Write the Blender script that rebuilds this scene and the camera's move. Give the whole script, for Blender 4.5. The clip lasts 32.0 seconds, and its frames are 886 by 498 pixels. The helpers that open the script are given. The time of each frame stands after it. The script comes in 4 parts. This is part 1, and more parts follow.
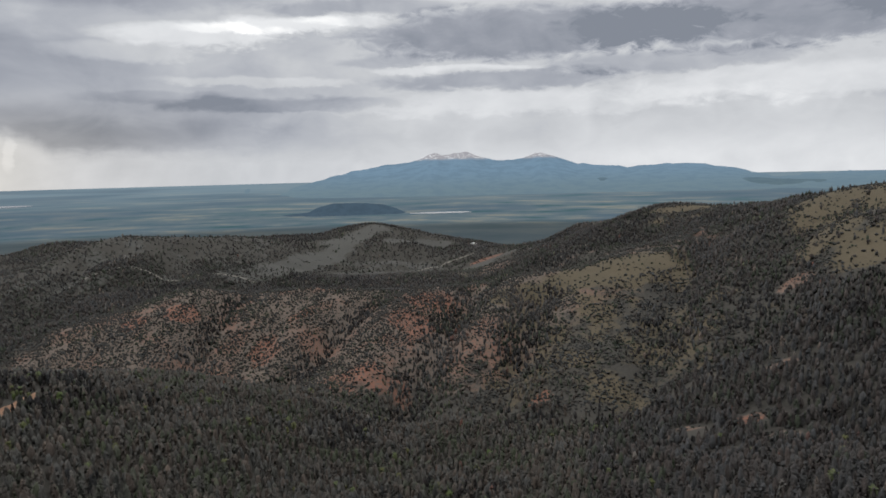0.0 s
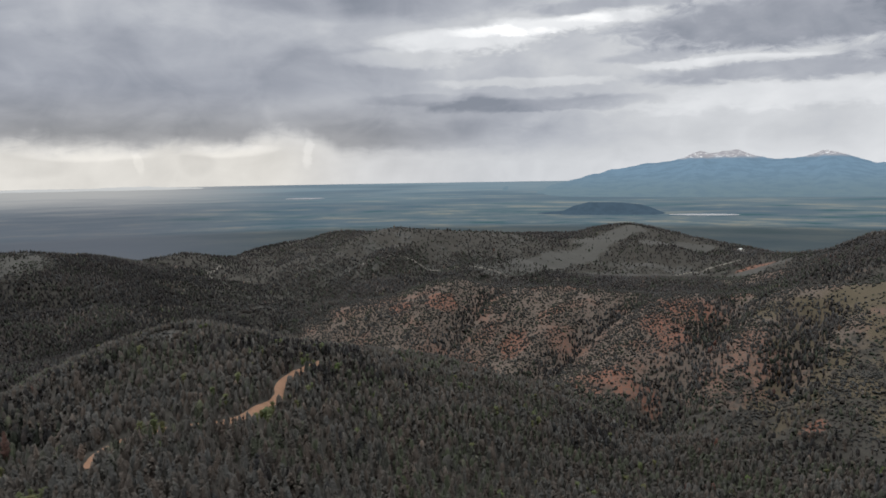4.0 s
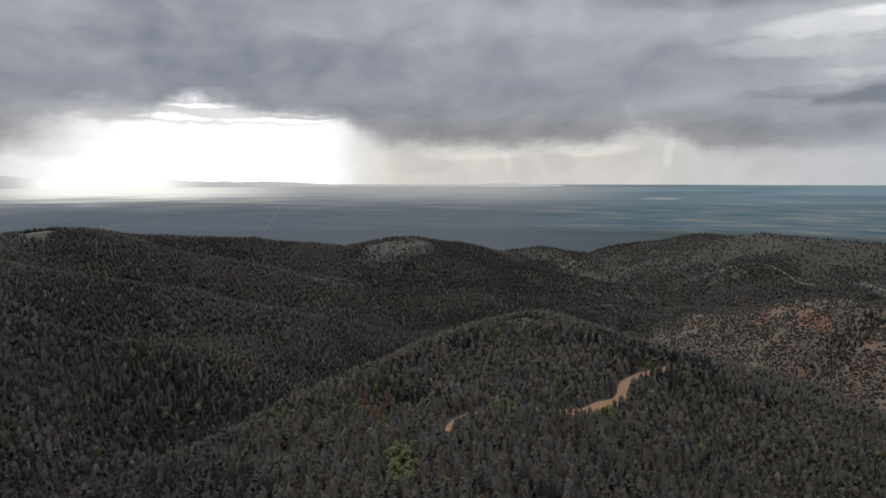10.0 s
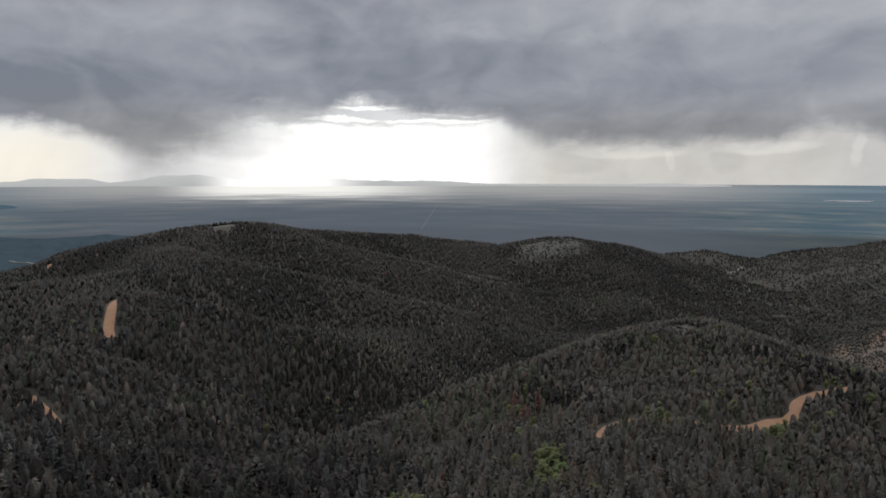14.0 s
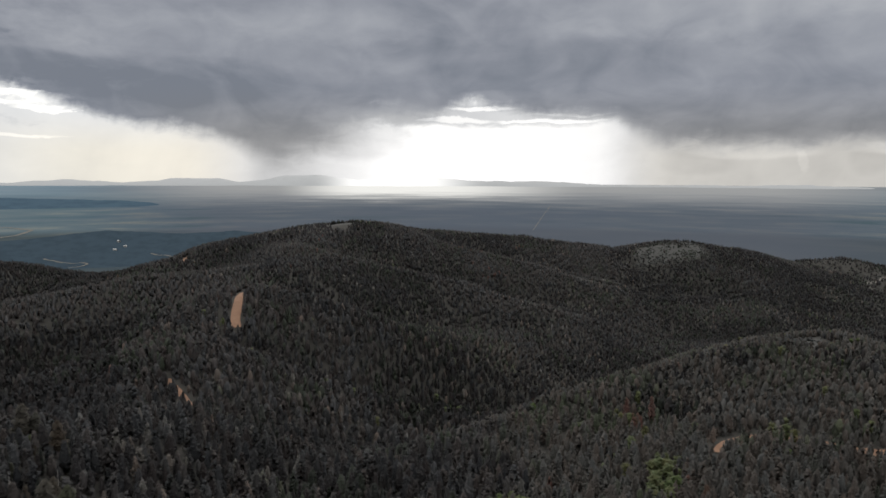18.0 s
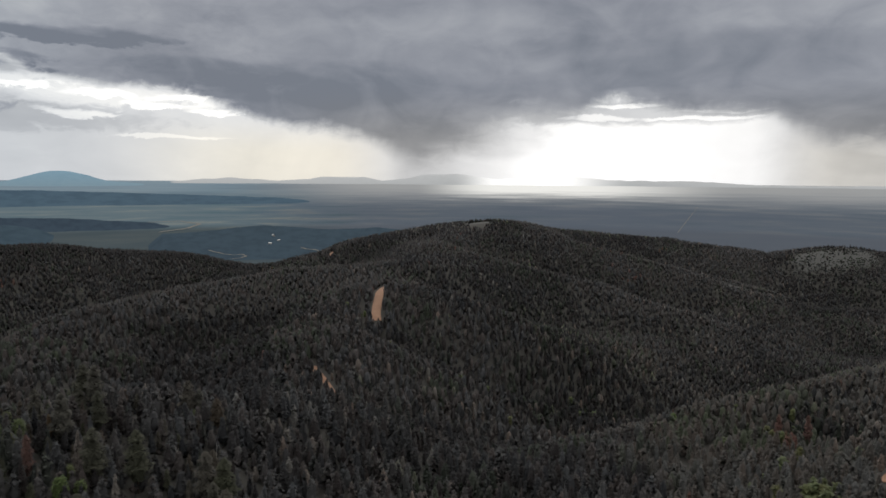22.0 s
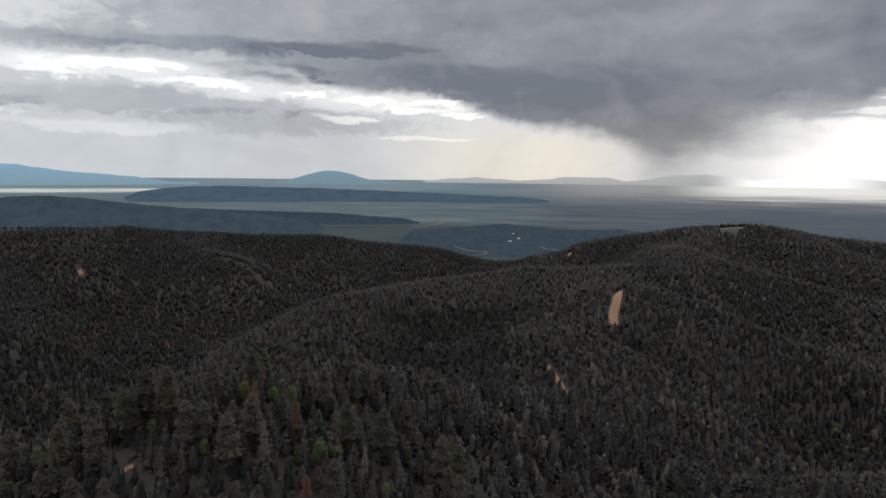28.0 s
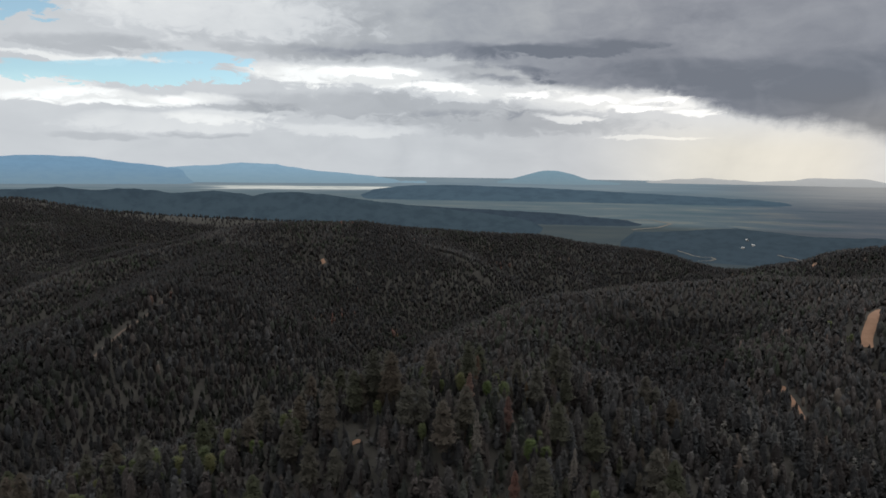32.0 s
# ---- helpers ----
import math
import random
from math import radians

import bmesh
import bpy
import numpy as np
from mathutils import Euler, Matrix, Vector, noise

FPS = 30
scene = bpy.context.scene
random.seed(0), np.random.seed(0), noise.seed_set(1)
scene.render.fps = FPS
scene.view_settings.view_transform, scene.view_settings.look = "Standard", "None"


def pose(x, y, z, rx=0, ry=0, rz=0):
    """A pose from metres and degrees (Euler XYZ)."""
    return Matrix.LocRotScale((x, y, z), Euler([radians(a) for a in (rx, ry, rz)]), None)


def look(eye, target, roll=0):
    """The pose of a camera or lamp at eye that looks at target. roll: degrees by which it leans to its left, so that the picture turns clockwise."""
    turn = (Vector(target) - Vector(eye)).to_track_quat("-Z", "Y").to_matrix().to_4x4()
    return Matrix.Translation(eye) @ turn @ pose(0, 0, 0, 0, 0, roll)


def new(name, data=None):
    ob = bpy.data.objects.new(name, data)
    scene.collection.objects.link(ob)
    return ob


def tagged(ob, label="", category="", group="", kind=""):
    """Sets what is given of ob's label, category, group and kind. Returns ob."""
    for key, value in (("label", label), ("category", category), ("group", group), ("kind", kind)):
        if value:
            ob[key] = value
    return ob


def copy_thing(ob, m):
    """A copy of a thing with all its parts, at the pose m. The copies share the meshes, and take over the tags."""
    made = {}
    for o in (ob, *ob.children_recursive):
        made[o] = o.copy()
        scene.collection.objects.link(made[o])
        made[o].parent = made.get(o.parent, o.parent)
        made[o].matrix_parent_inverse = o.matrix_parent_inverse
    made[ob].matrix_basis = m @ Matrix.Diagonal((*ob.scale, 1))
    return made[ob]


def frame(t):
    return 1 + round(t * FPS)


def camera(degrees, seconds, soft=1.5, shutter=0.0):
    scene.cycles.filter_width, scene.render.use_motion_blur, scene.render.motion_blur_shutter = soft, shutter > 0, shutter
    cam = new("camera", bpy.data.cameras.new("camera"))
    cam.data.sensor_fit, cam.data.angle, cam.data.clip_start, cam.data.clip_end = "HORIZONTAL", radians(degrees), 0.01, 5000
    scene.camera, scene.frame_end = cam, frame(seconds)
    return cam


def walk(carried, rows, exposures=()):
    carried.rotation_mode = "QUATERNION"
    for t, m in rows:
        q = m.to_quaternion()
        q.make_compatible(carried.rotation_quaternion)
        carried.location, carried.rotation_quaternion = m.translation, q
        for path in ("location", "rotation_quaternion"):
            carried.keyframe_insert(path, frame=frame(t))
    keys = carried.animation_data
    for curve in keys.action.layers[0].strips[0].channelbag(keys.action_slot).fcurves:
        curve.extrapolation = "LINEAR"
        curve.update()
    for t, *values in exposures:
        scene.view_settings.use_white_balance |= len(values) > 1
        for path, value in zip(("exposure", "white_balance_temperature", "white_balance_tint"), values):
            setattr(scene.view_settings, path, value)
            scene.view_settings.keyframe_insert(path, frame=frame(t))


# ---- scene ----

cam = camera(65.63, 32.0, soft=1.65)
EYE = 300.0            # height of the hovering camera above the plain's datum
# seconds, yaw to the left, pitch, roll
TURNS = [
    (0.0, 0.0, -6.36, -1.39), (0.5, 2.24, -6.35, -1.37), (1.0, 4.65, -6.28, -1.34),
    (1.5, 6.86, -6.24, -1.3), (2.0, 9.41, -6.21, -1.23), (2.5, 12.33, -6.19, -1.15),
    (3.0, 15.27, -6.13, -1.18), (3.5, 18.14, -6.1, -1.03), (5.5, 29.49, -5.99, -0.77),
    (6.0, 32.3, -5.94, -0.74), (6.5, 35.08, -5.92, -0.62), (7.0, 37.75, -5.89, -0.53),
    (7.5, 39.52, -5.88, -0.47), (8.0, 41.11, -5.89, -0.45), (8.5, 43.19, -5.91, -0.33),
    (9.0, 45.37, -5.93, -0.17), (9.5, 47.67, -5.95, -0.08), (10.0, 49.94, -5.94, -0.03),
    (10.5, 52.09, -5.94, -0.01), (11.0, 54.22, -5.94, -0.01), (11.5, 56.05, -5.95, -0.05),
    (12.0, 57.16, -5.96, -0.02), (12.5, 58.22, -5.98, -0.0), (13.0, 59.33, -5.98, 0.02),
    (13.5, 61.04, -6.0, 0.03), (14.0, 62.77, -6.0, 0.1), (14.5, 64.28, -6.02, 0.12),
    (15.0, 65.84, -6.01, 0.17), (15.5, 67.34, -5.98, 0.19), (17.5, 71.04, -5.99, 0.27),
    (18.0, 72.06, -5.99, 0.27), (18.5, 73.04, -5.99, 0.31), (19.0, 74.35, -6.01, 0.31),
    (19.5, 75.76, -6.01, 0.31), (20.0, 77.87, -6.02, 0.33), (20.5, 79.61, -6.04, 0.35),
    (21.0, 80.87, -6.05, 0.41), (21.5, 81.94, -6.07, 0.37), (22.0, 83.5, -6.12, 0.43),
    (22.5, 85.12, -6.15, 0.48), (23.0, 86.78, -6.18, 0.45), (23.5, 88.22, -6.2, 0.44),
    (24.0, 89.89, -6.19, 0.39), (24.5, 91.29, -6.21, 0.4), (25.0, 92.97, -6.25, 0.45),
    (25.5, 94.71, -6.28, 0.51), (27.5, 101.75, -6.29, 0.57), (28.0, 103.31, -6.28, 0.63),
    (28.5, 104.25, -6.3, 0.64), (29.0, 106.71, -6.32, 0.64), (29.5, 108.59, -6.33, 0.65),
    (30.0, 111.37, -6.35, 0.62), (30.5, 114.63, -6.4, 0.68), (31.0, 117.7, -6.43, 0.74),
    (31.5, 119.71, -6.47, 0.77), (32.0, 121.39, -6.51, 0.8),
]
STOPS = [(0.0, 0.22), (3.0, 0.30), (6.0, 0.20), (9.0, 0.10), (13.0, 0.02), (23.0, -0.12), (32.0, -0.2)]
walk(cam, [(t, pose(0, 0, EYE, 0, 0, yaw) @ pose(0, 0, 0, 90 + pitch) @ pose(0, 0, 0, 0, 0, roll)) for t, yaw, pitch, roll in TURNS], STOPS)

# ---------------------------------------------------------------- sky and sun
SUN_AZ, SUN_EL = 74.0, 16.0


class Nodes:
    """Short calls to wire a node tree."""

    def __init__(self, tree):
        self.tree = tree
        tree.nodes.clear()

    def add(self, kind, inputs=None):
        n = self.tree.nodes.new(kind)
        for key, value in (inputs or {}).items():
            self.put(n.inputs[key], value)
        return n

    def put(self, socket, value):
        if isinstance(value, bpy.types.NodeSocket):
            self.tree.links.new(value, socket)
        else:
            socket.default_value = value

    def math(self, op, a, b=0.0, c=0.0, clamp=False):
        n = self.add("ShaderNodeMath")
        n.operation, n.use_clamp = op, clamp
        for k, v in enumerate((a, b, c)):
            self.put(n.inputs[k], v)
        return n.outputs[0]

    def mix(self, fac, a, b, blend="MIX"):
        n = self.add("ShaderNodeMix")
        n.data_type, n.blend_type = "RGBA", blend
        self.put(n.inputs[0], fac)
        for k, v in ((6, a), (7, b)):
            self.put(n.inputs[k], (*v, 1.0) if isinstance(v, tuple) and len(v) == 3 else v)
        return n.outputs[2]

    def noise(self, vector, scale, detail=4.0, rough=0.55, warp=0.0):
        n = self.add("ShaderNodeTexNoise", {"Scale": scale, "Detail": detail, "Roughness": rough, "Distortion": warp})
        if vector is not None:
            self.put(n.inputs["Vector"], vector)
        return n.outputs[0]

    def ramp(self, fac, stops):
        n = self.add("ShaderNodeValToRGB")
        e = n.color_ramp.elements
        while len(e) < len(stops):
            e.new(0.5)
        for k, (p, c) in enumerate(stops):
            e[k].position, e[k].color = p, (*c, 1.0) if len(c) == 3 else c
        self.put(n.inputs[0], fac)
        return n.outputs[0]

    def step(self, x, lo, hi):
        n = self.add("ShaderNodeMapRange", {"Value": x, "From Min": lo, "From Max": hi})
        n.interpolation_type = "SMOOTHSTEP"
        return n.outputs[0]


# the storm's deck: elevation of its lower edge, softness of that edge, brightness of deck and of the light below, by azimuth
DECK_EDGE = [(-50, 2.5), (8, 1.7), (17, 1.9), (29, 2.0), (31, 3.2), (33, 3.7), (35.5, 3.4), (37.5, 2.7), (54, 2.6), (56.5, 3.4), (58.3, 5.0), (65, 5.3), (67.2, 5.8), (69.7, 6.0), (72, 5.3), (74, 4.8), (77, 4.5),
             (80, 3.4), (83, 2.2), (85.6, 1.3), (87.3, 1.9), (89.5, 3.1), (94.8, 3.8), (100, 4.6), (101.2, 5.2), (103, 6.2), (108, 6.5), (113, 6.9), (117, 8.4), (122, 9.0), (128, 8.8), (136, 8.5), (142, 9.6), (150, 13), (180, 14)]
DECK_SOFT = [(-50, 1.5), (5, 1.2), (27, 0.7), (36, 0.9), (45, 0.8), (56, 1.2), (59, 0.8), (68, 0.7), (72, 0.9), (76, 2.2), (86, 1.5), (89, 0.9), (97, 0.6), (104, 0.4), (140, 0.4), (180, 1.0)]
DECK_TONE = [(-50, 0.53), (0, 0.52), (10, 0.46), (16, 0.41), (24, 0.375), (31, 0.34), (40, 0.31), (60, 0.285), (72, 0.28), (88, 0.285), (100, 0.29), (108, 0.31), (114, 0.36), (120, 0.41), (128, 0.51), (136, 0.64), (145, 0.68), (180, 0.65)]
LOW_TONE = [(-50, 0.62), (-20, 0.64), (0, 0.60), (10, 0.54), (18, 0.52), (28, 0.54), (34, 0.60), (44, 0.58), (53, 0.62), (56.5, 0.74), (59.5, 1.02), (66, 1.2), (77, 1.15), (81, 0.84), (84.5, 0.62), (86.6, 0.60), (88.5, 0.80), (94, 0.90), (103, 0.84), (109, 0.70), (116, 0.66), (128, 0.69), (140, 0.72), (180, 0.72)]
# azimuth, elevation, half width, half height (degrees), brightness added
EAST_CLOUDS = [
    (-7, 10.9, 13, 1.9, -0.27), (-28, 10.9, 15, 2.1, -0.25), (-44, 12.0, 14, 2.6, -0.2), (-5, 7.3, 9, 0.8, -0.17), (-19, 8.2, 9, 0.8, -0.15), (4, 9.0, 4, 0.5, -0.10), (12, 5.7, 9, 0.6, -0.11), (22, 6.1, 6, 0.5, -0.06),
    (6, 13.0, 7, 0.6, -0.14), (25, 13.8, 12, 1.4, -0.10), (22, 3.4, 9, 1.2, -0.05), (19, 10.8, 6.5, 0.9, 0.20), (12, 11.6, 5, 0.7, 0.22), (17, 11.3, 3, 0.4, 0.14), (24, 9.4, 5, 0.8, 0.10), (7, 12.1, 3.5, 0.5, 0.14), (-2, 8.2, 6, 0.3, 0.12),
    (14, 7.4, 7, 0.4, 0.09), (-8, 5.4, 16, 0.9, 0.07), (-28, 6.0, 14, 1.2, 0.08),
]
STORM_CLOUDS = [
    (79, 4.4, 4, 1.2, 0.06), (45, 3.6, 12, 1.0, -0.03), (52, 12.5, 9, 2.0, 0.05), (36, 13, 7, 2.0, 0.05), (69, 6.4, 2.2, 0.5, 0.05),
    (94, 7.2, 9, 1.7, -0.05), (104, 7.6, 9, 0.9, -0.05), (112, 9.7, 7, 0.6, -0.10), (66, 9.5, 8, 1.6, -0.03), (30, 8.6, 6, 1.8, -0.03), (82, 12, 8, 1.5, 0.03), (22, 4.6, 10, 1.4, -0.04),
]
# seen below the deck's edge, in the light
GLARE_CLOUDS = [
    (68, 5.1, 12, 1.0, -0.46), (63, 4.5, 4.5, 0.16, 0.40), (69, 5.5, 2.2, 0.2, 0.45), (71, 4.55, 2.6, 0.2, 0.34), (61, 5.0, 3, 0.12, 0.2), (79, 3.0, 4, 1.6, -0.20), (32.0, 2.0, 0.4, 1.2, 0.07), (44.6, 1.4, 0.3, 0.9, 0.06),
    (38, 2.2, 3, 0.5, 0.10), (48, 2.0, 4, 0.5, 0.08), (52, 1.2, 3, 0.9, -0.06), (40.5, 1.3, 1.2, 1.0, -0.06),
]
WEST_CLOUDS = [
    (104, 5.5, 3.5, 0.6, 0.24), (110, 5.7, 6, 0.8, 0.24), (119, 6.5, 7, 0.7, 0.24), (128.5, 7.5, 7, 0.8, 0.26), (134, 7.6, 4, 0.8, 0.20), (101.5, 4.8, 1.8, 0.22, 0.34), (103, 6.0, 1.3, 0.2, 0.32), (106.5, 5.2, 2.0, 0.3, 0.32), (109.5, 5.9, 2, 0.3, 0.30),
    (111, 4.3, 2.6, 0.28, 0.36), (114.5, 6.3, 2.2, 0.3, 0.30), (122.5, 6.7, 2.6, 0.4, 0.34), (128, 7.9, 3, 0.35, 0.30), (105, 2.8, 4, 0.14, 0.2), (104.7, 5.6, 1.8, 0.2, -0.30), (118, 8.0, 5, 0.5, -0.12), (117, 7.3, 4, 0.4, -0.18),
]
LOW_WEST_CLOUDS = [
    (126, 5.2, 12, 1.0, -0.13), (116, 3.9, 10, 1.0, -0.12), (137, 4.8, 4, 0.5, -0.12), (129, 3.2, 6, 0.5, 0.14), (139, 3.9, 4, 0.5, 0.18), (147, 5.0, 6, 0.6, 0.24), (141, 5.3, 3, 0.4, 0.24), (152, 5.6, 5, 0.8, 0.24), (143, 3.2, 7, 0.7, 0.14),
    (148, 2.2, 3, 0.3, -0.12), (141, 2.5, 3.5, 0.25, -0.12), (121, 9.6, 11, 0.6, -0.10), (139, 11.6, 10, 1.6, 0.14), (148, 8.9, 4.6, 0.6, -0.14), (149.5, 7.7, 4, 0.3, 0.26), (144, 7.9, 3, 0.2, 0.18), (133, 9.2, 6, 0.5, -0.10), (146, 4.6, 3, 0.25, 0.2),
]


def storm_sky():
    world = bpy.data.worlds.new("storm_sky")
    world.use_nodes = True
    scene.world = world
    g = Nodes(world.node_tree)
    way = g.add("ShaderNodeTexCoord").outputs["Generated"]
    x, y, z = g.add("ShaderNodeSeparateXYZ", {0: way}).outputs
    az = g.math("MULTIPLY", g.math("ARCTAN2", g.math("MULTIPLY", x, -1.0), y), 57.2958)
    el = g.math("MULTIPLY", g.math("ARCSINE", z), 57.2958)

    def at(sx, sy, seed):
        return g.add("ShaderNodeCombineXYZ", {0: g.math("MULTIPLY", az, sx), 1: g.math("MULTIPLY", el, sy), 2: seed}).outputs[0]

    def curve(points, top):
        """A value that follows the azimuth from -50 to 180 degrees."""
        n = g.add("ShaderNodeFloatCurve", {"Value": g.math("DIVIDE", g.math("ADD", where, 50.0), 230.0, clamp=True)})
        c = n.mapping.curves[0].points
        while len(c) < len(points):
            c.new(0.5, 0.5)
        for p, (a, v) in zip(c, points):
            p.location, p.handle_type = ((a + 50) / 230, v / top), "VECTOR"
        n.mapping.update()
        return g.math("MULTIPLY", n.outputs[0], top)

    # clouds are flattened towards the horizon, torn where sky shows and soft under the storm
    n_big = g.noise(at(0.075, 0.26, 0.0), 1.0, 5.0, 0.5, 0.5)
    n_fine = g.noise(at(0.16, 0.42, 4.0), 1.0, 7.0, 0.55, 0.4)
    n_warp = g.noise(at(0.13, 0.34, 2.0), 1.0, 6.0, 0.6)
    ragged = g.noise(at(0.55, 1.25, 7.0), 1.0, 8.0, 0.62, 0.6)
    billow = g.noise(at(0.21, 0.30, 5.0), 1.0, 6.0, 0.5, 0.8)
    torn = g.math("SUBTRACT", 1.0, g.math("MULTIPLY", 0.72, g.math("MULTIPLY", g.step(az, 8, 30), g.math("SUBTRACT", 1.0, g.step(az, 92, 102)))))
    calm = g.math("MULTIPLY_ADD", g.step(el, 0.5, 4.5), 0.8, 0.2)
    torn = g.math("MULTIPLY", g.math("MULTIPLY", torn, calm), g.math("MULTIPLY_ADD", g.step(az, 20, 90), 0.45, 0.55))
    where = g.math("MULTIPLY_ADD", g.math("SUBTRACT", ragged, 0.5), 1.2, az)
    wa = g.math("MULTIPLY_ADD", g.math("MULTIPLY", g.math("SUBTRACT", n_warp, 0.5), calm), 6.0, az)
    we = g.math("MULTIPLY_ADD", g.math("MULTIPLY", g.math("SUBTRACT", n_fine, 0.5), calm), 1.8, el)
    wa = g.math("MULTIPLY_ADD", g.math("MULTIPLY", g.math("SUBTRACT", ragged, 0.5), torn), 3.0, wa)
    we = g.math("MULTIPLY_ADD", g.math("MULTIPLY", g.math("SUBTRACT", ragged, 0.5), torn), 1.1, we)

    # falling rain hangs in upright fringes below the deck
    streak = g.add("ShaderNodeCombineXYZ", {0: g.math("MULTIPLY_ADD", el, 0.10, g.math("MULTIPLY", az, 0.36)), 1: g.math("MULTIPLY", el, 0.12), 2: 9.0}).outputs[0]
    rain = g.math("SUBTRACT", g.noise(streak, 1.0, 5.0, 0.6), 0.5)
    fringe = g.math("MULTIPLY_ADD", rain, 1.6, g.math("MULTIPLY_ADD", g.math("SUBTRACT", ragged, 0.5), 1.3, el))
    fringe = g.math("MULTIPLY_ADD", g.math("SUBTRACT", billow, 0.5), 1.2, fringe)
    over = g.math("DIVIDE", g.math("SUBTRACT", fringe, curve(DECK_EDGE, 15.0)), curve(DECK_SOFT, 2.5))
    deck = g.math("MULTIPLY_ADD", g.math("SUBTRACT", n_big, 0.5), 0.16, curve(DECK_TONE, 1.0))
    deck = g.math("MULTIPLY_ADD", g.math("SUBTRACT", n_fine, 0.5), 0.08, deck)
    deck = g.math("MULTIPLY_ADD", g.math("SUBTRACT", billow, 0.5), 0.20, deck)
    deck = g.math("MULTIPLY_ADD", g.math("MULTIPLY", g.math("SUBTRACT", ragged, 0.5), torn), 0.12, deck)
    deck = g.math("MULTIPLY_ADD", g.step(el, 5.0, 13.0), 0.045, deck)
    under = g.math("MULTIPLY_ADD", g.math("SUBTRACT", n_fine, 0.5), 0.14, curve(LOW_TONE, 1.5))
    under = g.math("MULTIPLY_ADD", g.math("MULTIPLY", rain, g.math("SUBTRACT", 1.0, g.step(az, 96, 106))), 0.12, under)
    under = g.math("MULTIPLY_ADD", g.math("SUBTRACT", billow, 0.5), 0.14, under)
    def spread(a, e, width, height):
        u = g.math("DIVIDE", g.math("SUBTRACT", wa, a), width)
        v = g.math("DIVIDE", g.math("SUBTRACT", we, e), height)
        return g.math("MULTIPLY_ADD", u, u, g.math("MULTIPLY", v, v))

    edge = g.math("MULTIPLY", g.math("SUBTRACT", ragged, 0.5), g.math("MULTIPLY", torn, 3.6))

    def cloud_at(a, e, width, height, amount):
        d = g.math("SUBTRACT", g.math("ADD", edge, 1.35), spread(a, e, width, height))
        return g.math("MULTIPLY", g.step(d, -0.35, 0.95), amount)

    for spot in GLARE_CLOUDS:
        under = g.math("ADD", under, cloud_at(*spot))
    covered = g.step(over, -1.0, 1.0)
    total = g.math("ADD", g.math("MULTIPLY", deck, covered), g.math("MULTIPLY", under, g.math("SUBTRACT", 1.0, covered)))
    for spot in EAST_CLOUDS + STORM_CLOUDS + WEST_CLOUDS + LOW_WEST_CLOUDS:
        total = g.math("ADD", total, cloud_at(*spot))
    # the unseen sky overhead is brightened to add light on the land
    total = g.math("MULTIPLY_ADD", g.step(el, 17.0, 50.0), 0.45, total)
    total = g.math("MAXIMUM", total, 0.225)
    hue = g.ramp(total, [(0.14, (0.84, 0.97, 1.20)), (0.30, (0.92, 0.98, 1.13)), (0.5, (0.97, 1.0, 1.05)), (0.75, (0.985, 1.0, 1.02)), (1.0, (1.0, 0.995, 0.975))])
    hue = g.mix(g.math("MULTIPLY", g.step(az, 104, 124), 0.7), hue, g.mix(1.0, hue, (0.955, 1.0, 1.035), "MULTIPLY"))
    # the rain-filled base of the deck is a neutral grey
    base = g.math("MULTIPLY", g.math("SUBTRACT", 1.0, g.step(el, 2.0, 7.5)), g.math("MULTIPLY", g.step(az, 12, 34), g.math("SUBTRACT", 1.0, g.step(az, 88, 102))))
    hue = g.mix(g.math("MULTIPLY", base, 0.8), hue, (1.0, 0.99, 0.985))
    n = g.add("ShaderNodeVectorMath", {0: hue})
    n.operation = "SCALE"
    g.put(n.inputs["Scale"], g.math("MINIMUM", total, 1.5))
    cloud = n.outputs[0]
    # light that comes through below the storm is warmer
    low = g.math("MULTIPLY", g.math("SUBTRACT", 1.0, covered), g.math("SUBTRACT", 1.0, g.step(el, 1.5, 5.0)))
    warm = g.math("ADD", g.math("MULTIPLY", g.step(az, 86, 93), g.math("SUBTRACT", 1.0, g.step(az, 98, 112))), g.math("MULTIPLY", g.math("MULTIPLY", g.step(az, 26, 36), 0.55), g.math("SUBTRACT", 1.0, g.step(az, 54, 59))))
    cloud = g.mix(g.math("MULTIPLY", warm, g.math("MULTIPLY", low, 0.75)), cloud, g.mix(1.0, cloud, (1.05, 0.98, 0.83), "MULTIPLY"))
    sky = g.add("ShaderNodeTexSky")
    sky.sky_type, sky.sun_disc, sky.altitude = "NISHITA", False, 2500.0
    sky.sun_elevation, sky.sun_rotation = radians(SUN_EL), radians(-SUN_AZ)
    clear = g.mix(1.0, sky.outputs[0], (0.195, 0.212, 0.190), "MULTIPLY")
    gap = g.math("ADD", g.math("MAXIMUM", cloud_at(143.5, 7.1, 6.5, 0.8, 0.9), cloud_at(140.5, 8.2, 3.5, 0.6, 0.9)), g.math("ADD", cloud_at(150, 6.5, 5, 0.6, 0.9), cloud_at(155, 11.2, 5, 1.4, 0.9)))
    open_sky = g.step(g.math("SUBTRACT", gap, g.math("MULTIPLY", n_warp, 0.5)), 0.05, 0.6)
    both = g.mix(g.math("MULTIPLY", open_sky, 0.86), cloud, clear)
    both = g.mix(g.step(el, -3.0, -1.0), (0.05, 0.055, 0.06), both)
    bg = g.add("ShaderNodeBackground", {"Color": both, "Strength": 1.0})
    g.add("ShaderNodeOutputWorld", {"Surface": bg.outputs[0]})


storm_sky()

